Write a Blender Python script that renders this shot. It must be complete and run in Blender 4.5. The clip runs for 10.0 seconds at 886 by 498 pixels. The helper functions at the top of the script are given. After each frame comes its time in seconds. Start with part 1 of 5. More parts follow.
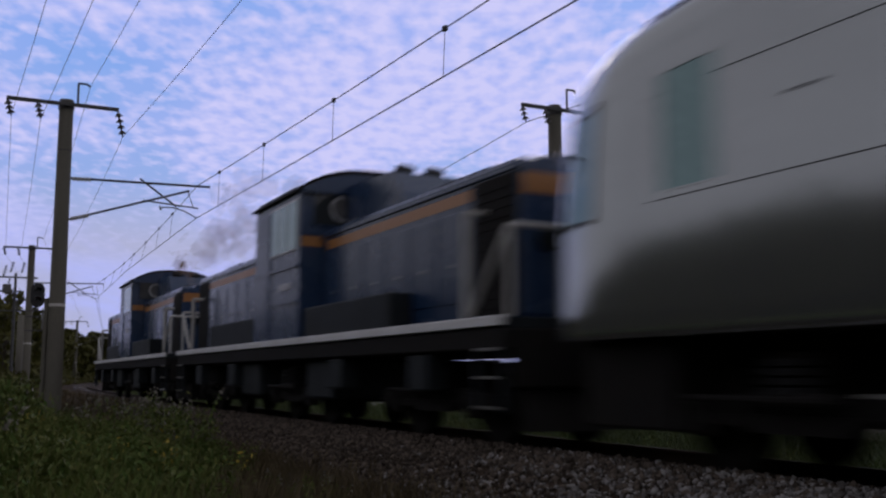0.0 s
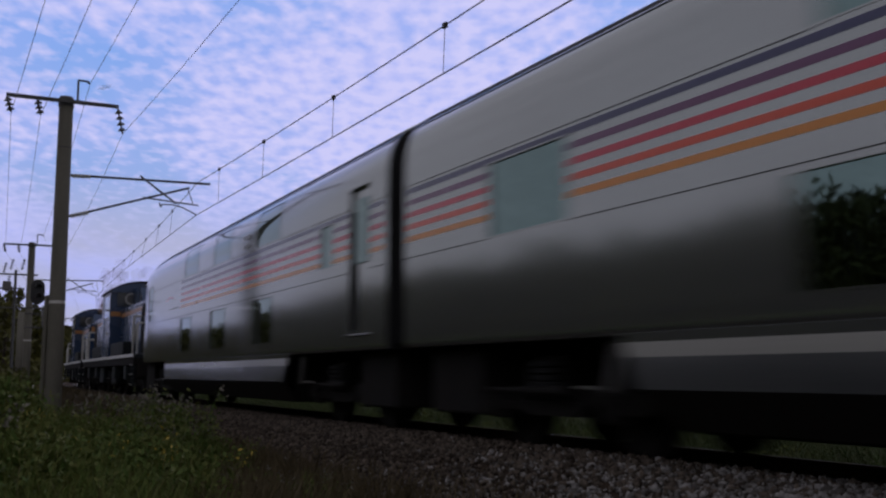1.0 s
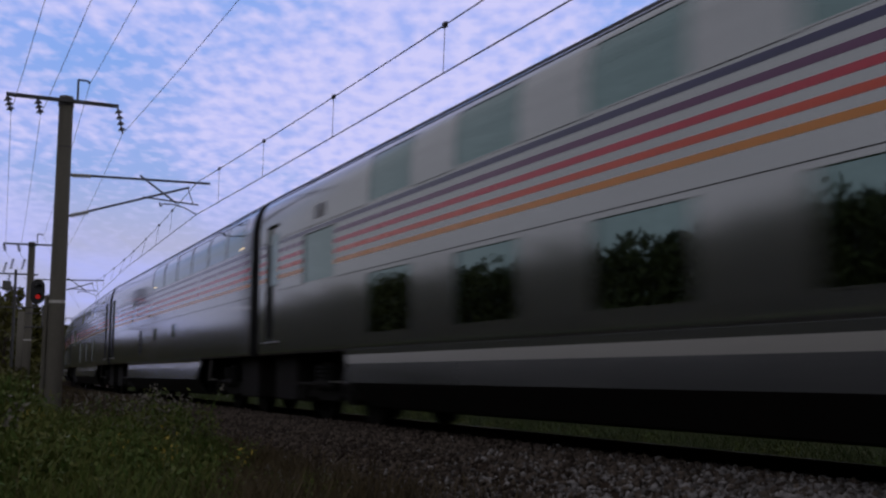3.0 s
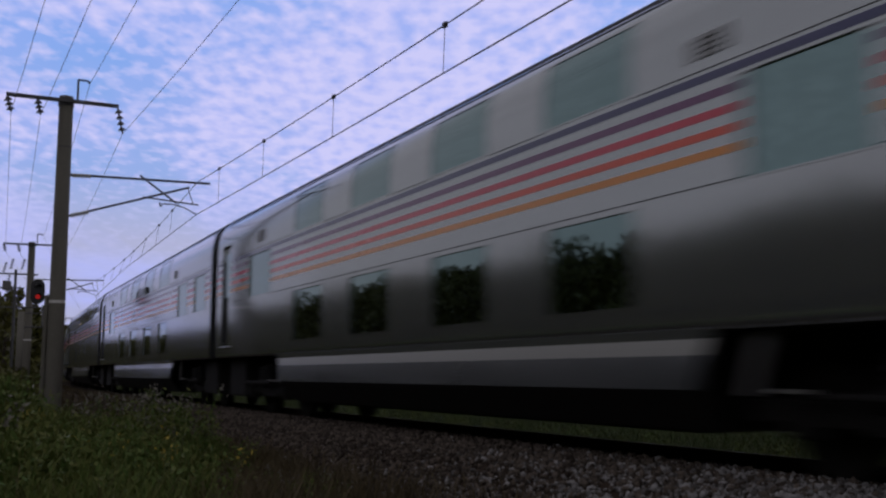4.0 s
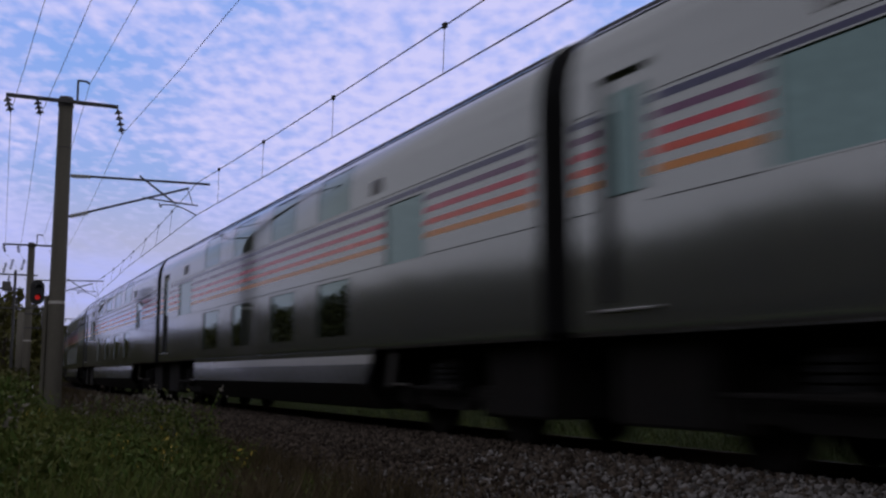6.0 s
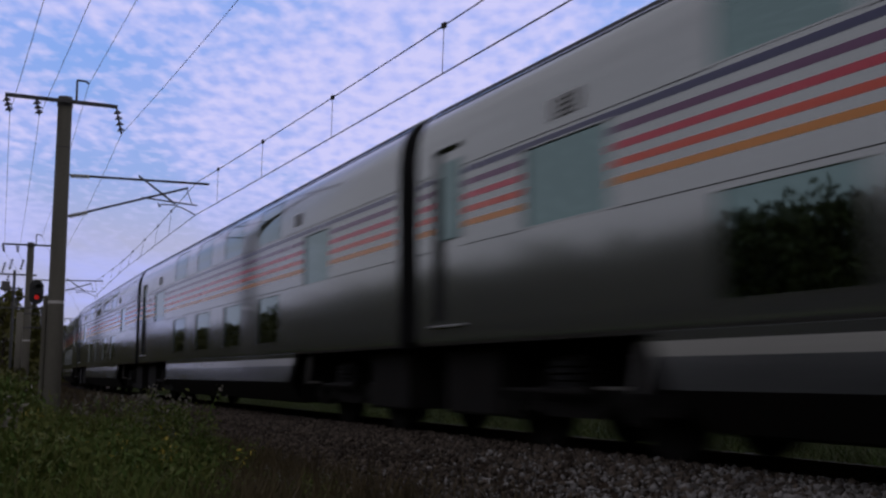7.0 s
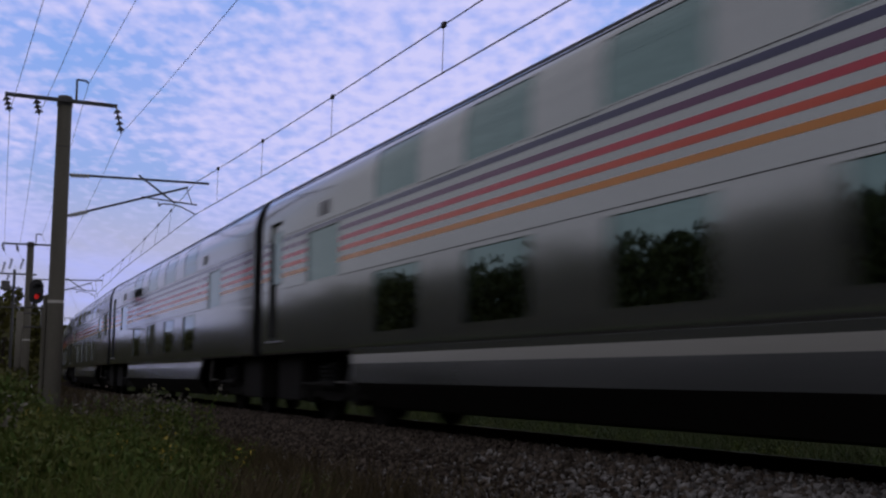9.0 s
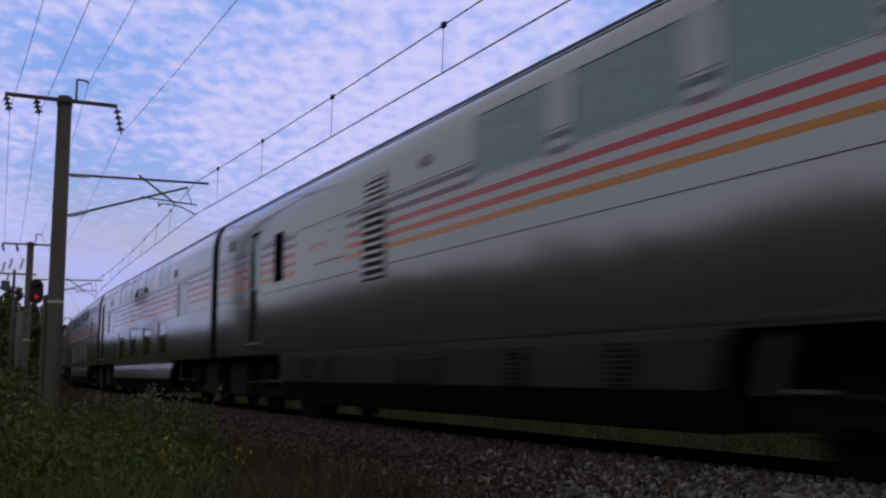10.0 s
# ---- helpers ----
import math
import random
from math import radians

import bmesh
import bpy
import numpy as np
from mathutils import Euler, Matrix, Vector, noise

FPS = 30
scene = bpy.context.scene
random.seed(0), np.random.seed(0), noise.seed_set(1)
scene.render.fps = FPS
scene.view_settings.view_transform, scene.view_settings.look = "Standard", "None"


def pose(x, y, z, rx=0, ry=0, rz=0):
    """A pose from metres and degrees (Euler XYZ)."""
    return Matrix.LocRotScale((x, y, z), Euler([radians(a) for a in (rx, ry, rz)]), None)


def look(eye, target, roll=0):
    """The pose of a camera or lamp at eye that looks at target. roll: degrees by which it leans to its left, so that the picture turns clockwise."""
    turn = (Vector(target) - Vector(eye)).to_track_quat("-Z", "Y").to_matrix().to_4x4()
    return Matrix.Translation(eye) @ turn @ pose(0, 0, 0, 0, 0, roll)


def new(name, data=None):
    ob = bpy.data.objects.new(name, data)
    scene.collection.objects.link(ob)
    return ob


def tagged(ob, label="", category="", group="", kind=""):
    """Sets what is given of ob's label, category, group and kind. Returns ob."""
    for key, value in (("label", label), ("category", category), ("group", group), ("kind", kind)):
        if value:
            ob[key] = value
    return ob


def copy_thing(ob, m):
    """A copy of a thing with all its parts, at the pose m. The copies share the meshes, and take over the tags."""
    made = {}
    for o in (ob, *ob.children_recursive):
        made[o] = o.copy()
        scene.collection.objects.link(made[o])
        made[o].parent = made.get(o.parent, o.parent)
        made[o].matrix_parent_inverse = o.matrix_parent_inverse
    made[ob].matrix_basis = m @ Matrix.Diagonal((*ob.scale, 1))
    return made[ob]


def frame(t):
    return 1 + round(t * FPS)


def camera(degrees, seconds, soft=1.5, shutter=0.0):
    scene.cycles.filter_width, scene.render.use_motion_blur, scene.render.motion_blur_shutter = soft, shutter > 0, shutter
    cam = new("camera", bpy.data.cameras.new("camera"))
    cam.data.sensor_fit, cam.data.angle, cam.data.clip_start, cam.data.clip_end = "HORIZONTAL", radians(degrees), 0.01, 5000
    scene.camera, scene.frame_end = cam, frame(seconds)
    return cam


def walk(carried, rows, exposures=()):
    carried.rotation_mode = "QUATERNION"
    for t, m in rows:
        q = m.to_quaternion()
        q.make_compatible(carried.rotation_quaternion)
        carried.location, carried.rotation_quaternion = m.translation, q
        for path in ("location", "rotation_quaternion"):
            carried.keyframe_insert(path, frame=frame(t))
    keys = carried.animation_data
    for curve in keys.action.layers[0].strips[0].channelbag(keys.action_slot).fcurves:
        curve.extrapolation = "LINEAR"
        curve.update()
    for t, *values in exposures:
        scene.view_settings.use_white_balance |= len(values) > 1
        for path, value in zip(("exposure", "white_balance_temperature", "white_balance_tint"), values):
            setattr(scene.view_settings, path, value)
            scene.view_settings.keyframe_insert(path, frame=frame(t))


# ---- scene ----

# ---------------------------------------------------------------- plan
# x to the side of the line, y along it, z = 0 on top of the rails; s runs along the line
K_NEAR, K_FAR, S_BEND = 0.00094, 0.00193, 40.0
START, SPEED, GAIN = 7.965, 23.278, 0.01162
PITCH = 20.0
GROUND = -0.80


def line(s):
    """x, y and heading of the track's centre, s metres along it."""
    if s <= S_BEND:
        a = K_NEAR * s
        return (1 - math.cos(a)) / K_NEAR, math.sin(a) / K_NEAR, a
    a0 = K_NEAR * S_BEND
    a = a0 + K_FAR * (s - S_BEND)
    x0, y0 = (1 - math.cos(a0)) / K_NEAR, math.sin(a0) / K_NEAR
    return x0 + (math.cos(a0) - math.cos(a)) / K_FAR, y0 + (math.sin(a) - math.sin(a0)) / K_FAR, a


def at(s, lat, z=0.0):
    """A place s metres along the track and lat metres to its right."""
    x, y, a = line(s)
    return Vector((x + lat * math.cos(a), y - lat * math.sin(a), z))


# ---------------------------------------------------------------- camera
EYE = Vector((-6.6627, 0.0, 0.7579))
YAW, TILT, LEAN, FOCAL = 0.48572, 0.12609, -0.246, 1710.9
cam = camera(2 * math.degrees(math.atan(784 / FOCAL)), 10.0, soft=2.3, shutter=0.5)


def view(dx, dy):
    yaw, tilt = YAW - dx / FOCAL, TILT + dy / FOCAL
    way = Vector((math.sin(yaw) * math.cos(tilt), math.cos(yaw) * math.cos(tilt), math.sin(tilt)))
    return look(EYE, EYE + way, LEAN)


walk(cam, [(0.0, view(0, 6)), (0.5, view(0, 3.2)), (1.0, view(0, 0.8)), (1.5, view(0, -1.3)), (2.0, view(0, 0)), (2.5, view(0, 0)),
           (4.0, view(0, 0)), (5.0, view(0, 0)), (5.5, view(0, 1.3)), (7.0, view(-1.8, 1.0)), (7.5, view(-1.9, 0.9)), (8.0, view(-2, 0.3)),
           (9.0, view(-2, 0)), (10.0, view(-2.2, 0))])
scene.view_settings.exposure = 0.0


# ---------------------------------------------------------------- sky and sun
def make_sky():
    world = bpy.data.worlds.new("evening_sky")
    scene.world = world
    world.use_nodes = True
    nt = world.node_tree
    nt.nodes.clear()
    N, L = nt.nodes.new, nt.links.new

    def math_node(op, a, b=None, clamp=False):
        n = N("ShaderNodeMath")
        n.operation, n.use_clamp = op, clamp
        for i, v in enumerate((a, b)):
            if v is None:
                continue
            if isinstance(v, (int, float)):
                n.inputs[i].default_value = v
            else:
                L(v, n.inputs[i])
        return n.outputs[0]

    def mix(f, a, b, kind="MIX"):
        n = N("ShaderNodeMix")
        n.data_type, n.blend_type = "RGBA", kind
        for i, v in ((0, f), (6, a), (7, b)):
            if isinstance(v, (int, float)):
                n.inputs[i].default_value = v
            elif isinstance(v, tuple):
                n.inputs[i].default_value = (*v, 1)
            else:
                L(v, n.inputs[i])
        return n.outputs[2]

    def ramp(f, stops):
        n = N("ShaderNodeValToRGB")
        while len(n.color_ramp.elements) < len(stops):
            n.color_ramp.elements.new(0.5)
        for e, (p, c) in zip(n.color_ramp.elements, stops):
            e.position, e.color = p, (c, c, c, 1) if isinstance(c, (int, float)) else (*c, 1)
        L(f, n.inputs[0])
        return n.outputs[0]

    co = N("ShaderNodeTexCoord").outputs["Generated"]
    sep = N("ShaderNodeSeparateXYZ")
    L(co, sep.inputs[0])
    x, y, z = sep.outputs
    up = math_node("MAXIMUM", z, 0.0)
    deep = math_node("ADD", up, 0.10)
    plane = N("ShaderNodeCombineXYZ")
    # the after-glow side of the sky is brighter than the one across from it, which is overcast
    glow = math_node("ADD", math_node("MULTIPLY", x, math.sin(radians(28))), math_node("MULTIPLY", y, math.cos(radians(28))))
    across = math_node("SUBTRACT", math_node("MULTIPLY", x, math.cos(radians(28))), math_node("MULTIPLY", y, math.sin(radians(28))))
    offside = math_node("DIVIDE", across, deep)
    L(offside, plane.inputs[0])
    L(math_node("MULTIPLY", math_node("DIVIDE", glow, deep), 0.5), plane.inputs[1])

    def noise_of(scale, detail, rough, turn=0.0, stretch=(1, 1, 1), shift=(0, 0, 0), distortion=0.0):
        m = N("ShaderNodeMapping")
        m.inputs["Rotation"].default_value = (0, 0, radians(turn))
        m.inputs["Scale"].default_value = stretch
        m.inputs["Location"].default_value = shift
        L(plane.outputs[0], m.inputs[0])
        n = N("ShaderNodeTexNoise")
        n.inputs["Scale"].default_value, n.inputs["Detail"].default_value = scale, detail
        n.inputs["Roughness"].default_value, n.inputs["Distortion"].default_value = rough, distortion
        L(m.outputs[0], n.inputs["Vector"])
        return n.outputs[0]

    puffs = noise_of(25.0, 2.5, 0.45, 0, (0.85, 1.15, 1), (3.1, 0.4, 0), 0.0)
    field = math_node("ADD", noise_of(1.5, 3.0, 0.5, -30, (1.0, 1.0, 1), (1.75, 0.2, 0)), math_node("ADD", math_node("MULTIPLY", offside, 0.045), 0.03))
    cover = ramp(field, [(0.35, 0.0), (0.56, 1.0)])
    lumps = ramp(math_node("ADD", puffs, math_node("MULTIPLY", cover, 0.26)), [(0.50, 0.0), (0.84, 1.0)])
    veil = ramp(up, [(0.0, 1.0), (0.13, 0.95), (0.20, 0.42), (0.32, 0.15)])
    sky = N("ShaderNodeTexSky")
    sky.sky_type, sky.sun_disc = "NISHITA", False
    sky.sun_elevation, sky.sun_rotation = radians(9), radians(35)
    sky.air_density, sky.dust_density, sky.ozone_density = 1.0, 0.4, 3.0
    clear = mix(0.85, mix(1.0, sky.outputs[0], (0.09, 0.09, 0.09), "MULTIPLY"), (0.19, 0.405, 0.97))
    low = mix(veil, clear, (0.44, 0.45, 0.665))
    thin = mix(math_node("MULTIPLY", cover, 0.85), low, (0.43, 0.475, 0.925))
    side = math_node("ADD", math_node("MULTIPLY", glow, 0.5), 0.5)
    fade = math_node("MULTIPLY", ramp(side, [(0.6, 0.3), (0.9, 1.0)]), ramp(up, [(0.0, 0.0), (0.10, 0.12), (0.20, 1.0)]))
    cloud = mix(math_node("MULTIPLY", lumps, fade), thin, (0.605, 0.60, 0.945))
    open_side = ramp(side, [(0.835, 0.0), (0.92, 1.0)])
    grey = mix(lumps, (0.338, 0.334, 0.388), (0.392, 0.387, 0.448))
    tone = mix(open_side, grey, cloud)
    below = ramp(z, [(0.0, 0.0), (0.004, 1.0)])
    bg = N("ShaderNodeBackground")
    L(mix(below, (0.02, 0.025, 0.02), tone), bg.inputs[0])
    bg.inputs[1].default_value = 1.0
    out = N("ShaderNodeOutputWorld")
    L(bg.outputs[0], out.inputs[0])


make_sky()
sun = new("sun", bpy.data.lights.new("sun", "SUN"))
sun.data.energy, sun.data.angle, sun.data.color = 0.30, radians(15), (1.0, 0.90, 0.80)
sun.matrix_world = look((30, 60, 30), (0, 15, 12))


# ---------------------------------------------------------------- materials
def material(name, base, rough=0.6, metal=0.0, second=None, scale=3.0, grain=40.0, amount=0.5, bump=0.0, bump_scale=60.0,
             spec=0.5, coat=0.0, rough_var=0.1, stretch=(1, 1, 1), per_object=0.0, per_island=0.0):
    """A surface with a main and a second colour mixed at two scales, uneven gloss and fine relief."""
    m = bpy.data.materials.new(name)
    m.use_nodes = True
    nt = m.node_tree
    N, L = nt.nodes.new, nt.links.new
    b = nt.nodes["Principled BSDF"]
    second = second or tuple(c * 0.7 for c in base)
    co = N("ShaderNodeTexCoord")
    mp = N("ShaderNodeMapping")
    mp.inputs["Scale"].default_value = stretch
    L(co.outputs["Object"], mp.inputs[0])
    big, fine = N("ShaderNodeTexNoise"), N("ShaderNodeTexNoise")
    for n, s, d in ((big, scale, 4), (fine, grain, 2)):
        n.inputs["Scale"].default_value, n.inputs["Detail"].default_value = s, d
        L(mp.outputs[0], n.inputs["Vector"])
    add = N("ShaderNodeMath")
    add.operation = "ADD"
    L(big.outputs[0], add.inputs[0])
    L(fine.outputs[0], add.inputs[1])
    last = add.outputs[0]
    for kind, weight in (("object", per_object), ("island", per_island)):
        if weight:
            info = N("ShaderNodeObjectInfo") if kind == "object" else N("ShaderNodeNewGeometry")
            k = N("ShaderNodeMath")
            k.operation = "MULTIPLY_ADD"
            L(info.outputs["Random" if kind == "object" else "Random Per Island"], k.inputs[0])
            k.inputs[1].default_value = weight
            L(last, k.inputs[2])
            last = k.outputs[0]
    r = N("ShaderNodeMapRange")
    r.inputs["From Min"].default_value = 1.0 - 0.4 + (per_object + per_island) * 0.5
    r.inputs["From Max"].default_value = 1.0 + 0.4 + (per_object + per_island) * 0.5
    L(last, r.inputs["Value"])
    k = N("ShaderNodeMath")
    k.operation = "MULTIPLY"
    k.inputs[1].default_value = amount
    L(r.outputs[0], k.inputs[0])
    mx = N("ShaderNodeMix")
    mx.data_type = "RGBA"
    mx.inputs[6].default_value, mx.inputs[7].default_value = (*base, 1), (*second, 1)
    L(k.outputs[0], mx.inputs[0])
    L(mx.outputs[2], b.inputs["Base Color"])
    rr = N("ShaderNodeMapRange")
    rr.inputs["To Min"].default_value, rr.inputs["To Max"].default_value = max(0.02, rough - rough_var), min(1, rough + rough_var)
    L(big.outputs[0], rr.inputs["Value"])
    L(rr.outputs[0], b.inputs["Roughness"])
    b.inputs["Metallic"].default_value, b.inputs["Specular IOR Level"].default_value = metal, spec
    b.inputs["Coat Weight"].default_value = coat
    if bump:
        n = N("ShaderNodeTexNoise")
        n.inputs["Scale"].default_value, n.inputs["Detail"].default_value = bump_scale, 4
        L(mp.outputs[0], n.inputs["Vector"])
        bp = N("ShaderNodeBump")
        bp.inputs["Strength"].default_value, bp.inputs["Distance"].default_value = bump, 0.01
        L(n.outputs[0], bp.inputs["Height"])
        L(bp.outputs[0], b.inputs["Normal"])
    return m


SILVER = material("silver_body_paint", (0.382, 0.402, 0.402), 0.115, 0.83, (0.318, 0.332, 0.328), 0.8, 14, 0.6, 0.02, 3.0, rough_var=0.03, stretch=(0.4, 1, 1))
SKIRT_LIGHT = material("light_skirt_grey", (0.23, 0.226, 0.205), 0.22, 0.35, (0.28, 0.272, 0.245), 1.2, 18, 0.6, stretch=(0.4, 1, 2))
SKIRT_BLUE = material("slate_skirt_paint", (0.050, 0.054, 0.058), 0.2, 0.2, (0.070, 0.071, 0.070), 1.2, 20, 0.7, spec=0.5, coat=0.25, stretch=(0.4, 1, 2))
VENT = material("dull_grey_louvre", (0.27, 0.27, 0.26), 0.4, 0.5, (0.20, 0.20, 0.195), 3, 30, 0.7)
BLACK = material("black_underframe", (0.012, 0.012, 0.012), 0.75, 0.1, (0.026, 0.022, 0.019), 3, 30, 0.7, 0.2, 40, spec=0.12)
RUBBER = material("black_rubber", (0.015, 0.015, 0.016), 0.6, 0, (0.022, 0.022, 0.022), 4, 40, 0.5, spec=0.15)
GREY_METAL = material("worn_grey_metal", (0.14, 0.14, 0.14), 0.5, 0.5, (0.08, 0.07, 0.065), 3, 30, 0.8)
STEEL = material("worn_bright_steel", (0.50, 0.50, 0.50), 0.35, 0.9, (0.30, 0.27, 0.24), 3, 30, 0.7)
ROOF = material("roof_grey", (0.05, 0.05, 0.052), 0.85, 0.0, (0.035, 0.035, 0.035), 1.5, 15, 0.7, spec=0.1)
GLASS = material("tinted_window_glass", (0.170, 0.244, 0.241), 0.035, 1.0, (0.154, 0.224, 0.219), 0.5, 2, 0.5, spec=0.5, rough_var=0.015)
LOCO_GLASS = material("dark_cab_glass", (0.012, 0.016, 0.018), 0.05, 0.0, (0.02, 0.024, 0.024), 1, 6, 0.5)
S_NAVY = material("navy_stripe", (0.030, 0.034, 0.12), 0.3, 0.2, (0.04, 0.04, 0.10), 1, 10, 0.5, coat=0.55)
S_PURPLE = material("purple_stripe", (0.15, 0.035, 0.13), 0.3, 0.2, (0.10, 0.035, 0.10), 1, 10, 0.5, coat=0.55)
S_RED = material("red_stripe", (0.66, 0.020, 0.060), 0.3, 0.1, (0.44, 0.03, 0.06), 1, 10, 0.5, coat=0.55)
S_VERM = material("vermilion_stripe", (0.80, 0.075, 0.028), 0.3, 0.1, (0.56, 0.08, 0.03), 1, 10, 0.5, coat=0.55)
S_ORANGE = material("orange_stripe", (0.80, 0.28, 0.03), 0.3, 0.1, (0.56, 0.22, 0.04), 1, 10, 0.5, coat=0.55)
LOCO_BLUE = material("deep_blue_loco_paint", (0.010, 0.031, 0.088), 0.27, 0.0, (0.032, 0.056, 0.098), 1.1, 9, 0.9, 0.06, 2.2, spec=0.4, coat=0.12)
LOCO_GOLD = material("gold_band_paint", (0.38, 0.165, 0.045), 0.35, 0.1, (0.38, 0.17, 0.06), 2, 22, 0.7)
LOCO_WHITE = material("white_sill_paint", (0.86, 0.86, 0.86), 0.45, 0.0, (0.42, 0.40, 0.37), 2, 25, 0.7)
LOCO_RAIL = material("weathered_pale_rail_paint", (0.60, 0.59, 0.56), 0.5, 0.0, (0.26, 0.24, 0.22), 2, 25, 0.8)
LOCO_GREY = material("grey_running_gear", (0.020, 0.026, 0.030), 0.6, 0.1, (0.016, 0.018, 0.019), 2.5, 25, 0.8, 0.2, 30, spec=0.2)
RAIL = material("rusty_rail", (0.038, 0.024, 0.017), 0.85, 0.0, (0.022, 0.015, 0.011), 3, 40, 0.8, 0.3, 50, spec=0.12)
# rail tops are coloured dull and dark to stand for the train's shade
RAIL_HEAD = material("shade_dark_rail_head", (0.045, 0.038, 0.033), 0.8, 0.0, (0.06, 0.05, 0.045), 2, 30, 0.6, spec=0.08)
CONCRETE = material("weathered_concrete", (0.155, 0.143, 0.114), 0.85, 0, (0.095, 0.088, 0.071), 1.4, 40, 0.8, 0.3, 60, stretch=(1, 1, 0.35))
SLEEPER = material("sleeper_concrete", (0.095, 0.076, 0.060), 0.95, 0, (0.06, 0.048, 0.038), 3, 40, 0.8, 0.3, 50, per_object=0.3)
BED = material("ballast_bed", (0.052, 0.038, 0.028), 1.0, 0, (0.030, 0.022, 0.017), 9, 45, 0.9, 1.0, 26, spec=0.02)
STONE = material("ballast_stone", (0.272, 0.258, 0.246), 0.9, 0, (0.055, 0.048, 0.042), 2.5, 40, 0.9, 0.3, 60, per_island=0.9, spec=0.2)
STONE_BROWN = material("rust_brown_ballast_stone", (0.120, 0.096, 0.076), 0.95, 0, (0.028, 0.021, 0.016), 2.5, 40, 0.9, 0.3, 60, per_island=0.9, spec=0.15)
SOIL = material("grassy_ground", (0.038, 0.044, 0.016), 0.95, 0, (0.046, 0.036, 0.018), 0.35, 9, 0.9, 0.6, 9, spec=0.08)
GRASS = material("grass_blades", (0.085, 0.142, 0.022), 0.6, 0, (0.165, 0.160, 0.046), 0.5, 6, 0.85, per_island=0.8, spec=0.25)
FAR_GRASS = material("meadow_grass", (0.040, 0.068, 0.018), 0.7, 0, (0.075, 0.078, 0.030), 0.7, 6, 0.85, per_island=0.8, spec=0.15)
DRY = material("dry_grass_blades", (0.115, 0.086, 0.042), 0.7, 0, (0.050, 0.040, 0.020), 0.5, 6, 0.8, per_island=0.8, spec=0.2)
LEAF = material("weed_leaves", (0.066, 0.112, 0.024), 0.6, 0, (0.140, 0.138, 0.042), 1, 8, 0.8, per_island=0.8, per_object=0.7, spec=0.1)
FLOWER_Y = material("yellow_flowers", (0.40, 0.30, 0.025), 0.7, 0, (0.25, 0.18, 0.02), 6, 40, 0.7)
FLOWER_W = material("pale_seed_heads", (0.17, 0.155, 0.125), 0.8, 0, (0.11, 0.10, 0.075), 6, 40, 0.7)
TREE = material("tree_leaves", (0.064, 0.067, 0.013), 0.6, 0, (0.090, 0.083, 0.018), 0.15, 2, 0.8, per_island=0.7, spec=0.25)
BARK = material("tree_bark", (0.07, 0.055, 0.042), 0.9, 0, (0.04, 0.03, 0.024), 2, 20, 0.8, 0.5, 20)
LETTERING = material("faded_grey_lettering", (0.20, 0.20, 0.21), 0.4, 0.3, (0.26, 0.26, 0.26), 4, 30, 0.6)
WIRE = material("dark_copper_wire", (0.030, 0.028, 0.030), 0.6, 0.4, (0.05, 0.045, 0.04), 2, 20, 0.5)
GALV = material("galvanised_steel", (0.085, 0.085, 0.085), 0.6, 0.4, (0.05, 0.047, 0.044), 3, 30, 0.8)
PORCELAIN = material("dark_insulator", (0.05, 0.045, 0.045), 0.3, 0, (0.035, 0.03, 0.03), 4, 30, 0.5)
PORCELAIN_W = material("white_insulator", (0.45, 0.45, 0.43), 0.35, 0, (0.35, 0.33, 0.3), 4, 30, 0.5)
SIGNAL_BLACK = material("signal_black_paint", (0.012, 0.012, 0.013), 0.55, 0, (0.02, 0.02, 0.02), 3, 30, 0.5)
WHITE_BAND = material("white_band_paint", (0.62, 0.60, 0.56), 0.6, 0, (0.45, 0.42, 0.38), 5, 40, 0.7)


def glowing(name, colour, strength):
    m = bpy.data.materials.new(name)
    m.use_nodes = True
    b = m.node_tree.nodes["Principled BSDF"]
    b.inputs["Base Color"].default_value = (*[c * 0.3 for c in colour], 1)
    b.inputs["Emission Color"].default_value, b.inputs["Emission Strength"].default_value = (*colour, 1), strength
    return m


RED_LAMP = glowing("red_signal_lamp", (1.0, 0.03, 0.03), 0.22)
CABIN_LAMP = glowing("warm_cabin_lamp", (1.0, 0.75, 0.40), 1.2)


# ---------------------------------------------------------------- mesh tools
def mesh_of(name, bm, mat, smooth=False):
    me = bpy.data.meshes.new(name)
    bmesh.ops.recalc_face_normals(bm, faces=bm.faces)
    bm.to_mesh(me)
    bm.free()
    me.materials.append(mat)
    if smooth:
        me.polygons.foreach_set("use_smooth", [True] * len(me.polygons))
    return me


def put(name, me, parent=None, m=None, label=""):
    ob = new(name, me)
    if parent:
        ob.parent = parent
    if m is not None:
        ob.matrix_basis = m
    return tagged(ob, label)


def part(name, bm, mat, parent=None, label="", smooth=False):
    return put(name, mesh_of(name, bm, mat, smooth), parent, None, label)


def box(bm, x0, x1, y0, y1, z0, z1, bevel=0.0):
    r = bmesh.ops.create_cube(bm, size=1.0, matrix=Matrix.Translation(((x0 + x1) / 2, (y0 + y1) / 2, (z0 + z1) / 2))
                              @ Matrix.Diagonal((abs(x1 - x0), abs(y1 - y0), abs(z1 - z0), 1)))
    if bevel:
        edges = {e for v in r["verts"] for e in v.link_edges}
        bmesh.ops.bevel(bm, geom=list(edges), offset=bevel, segments=2, affect="EDGES", profile=0.5)
    return bm


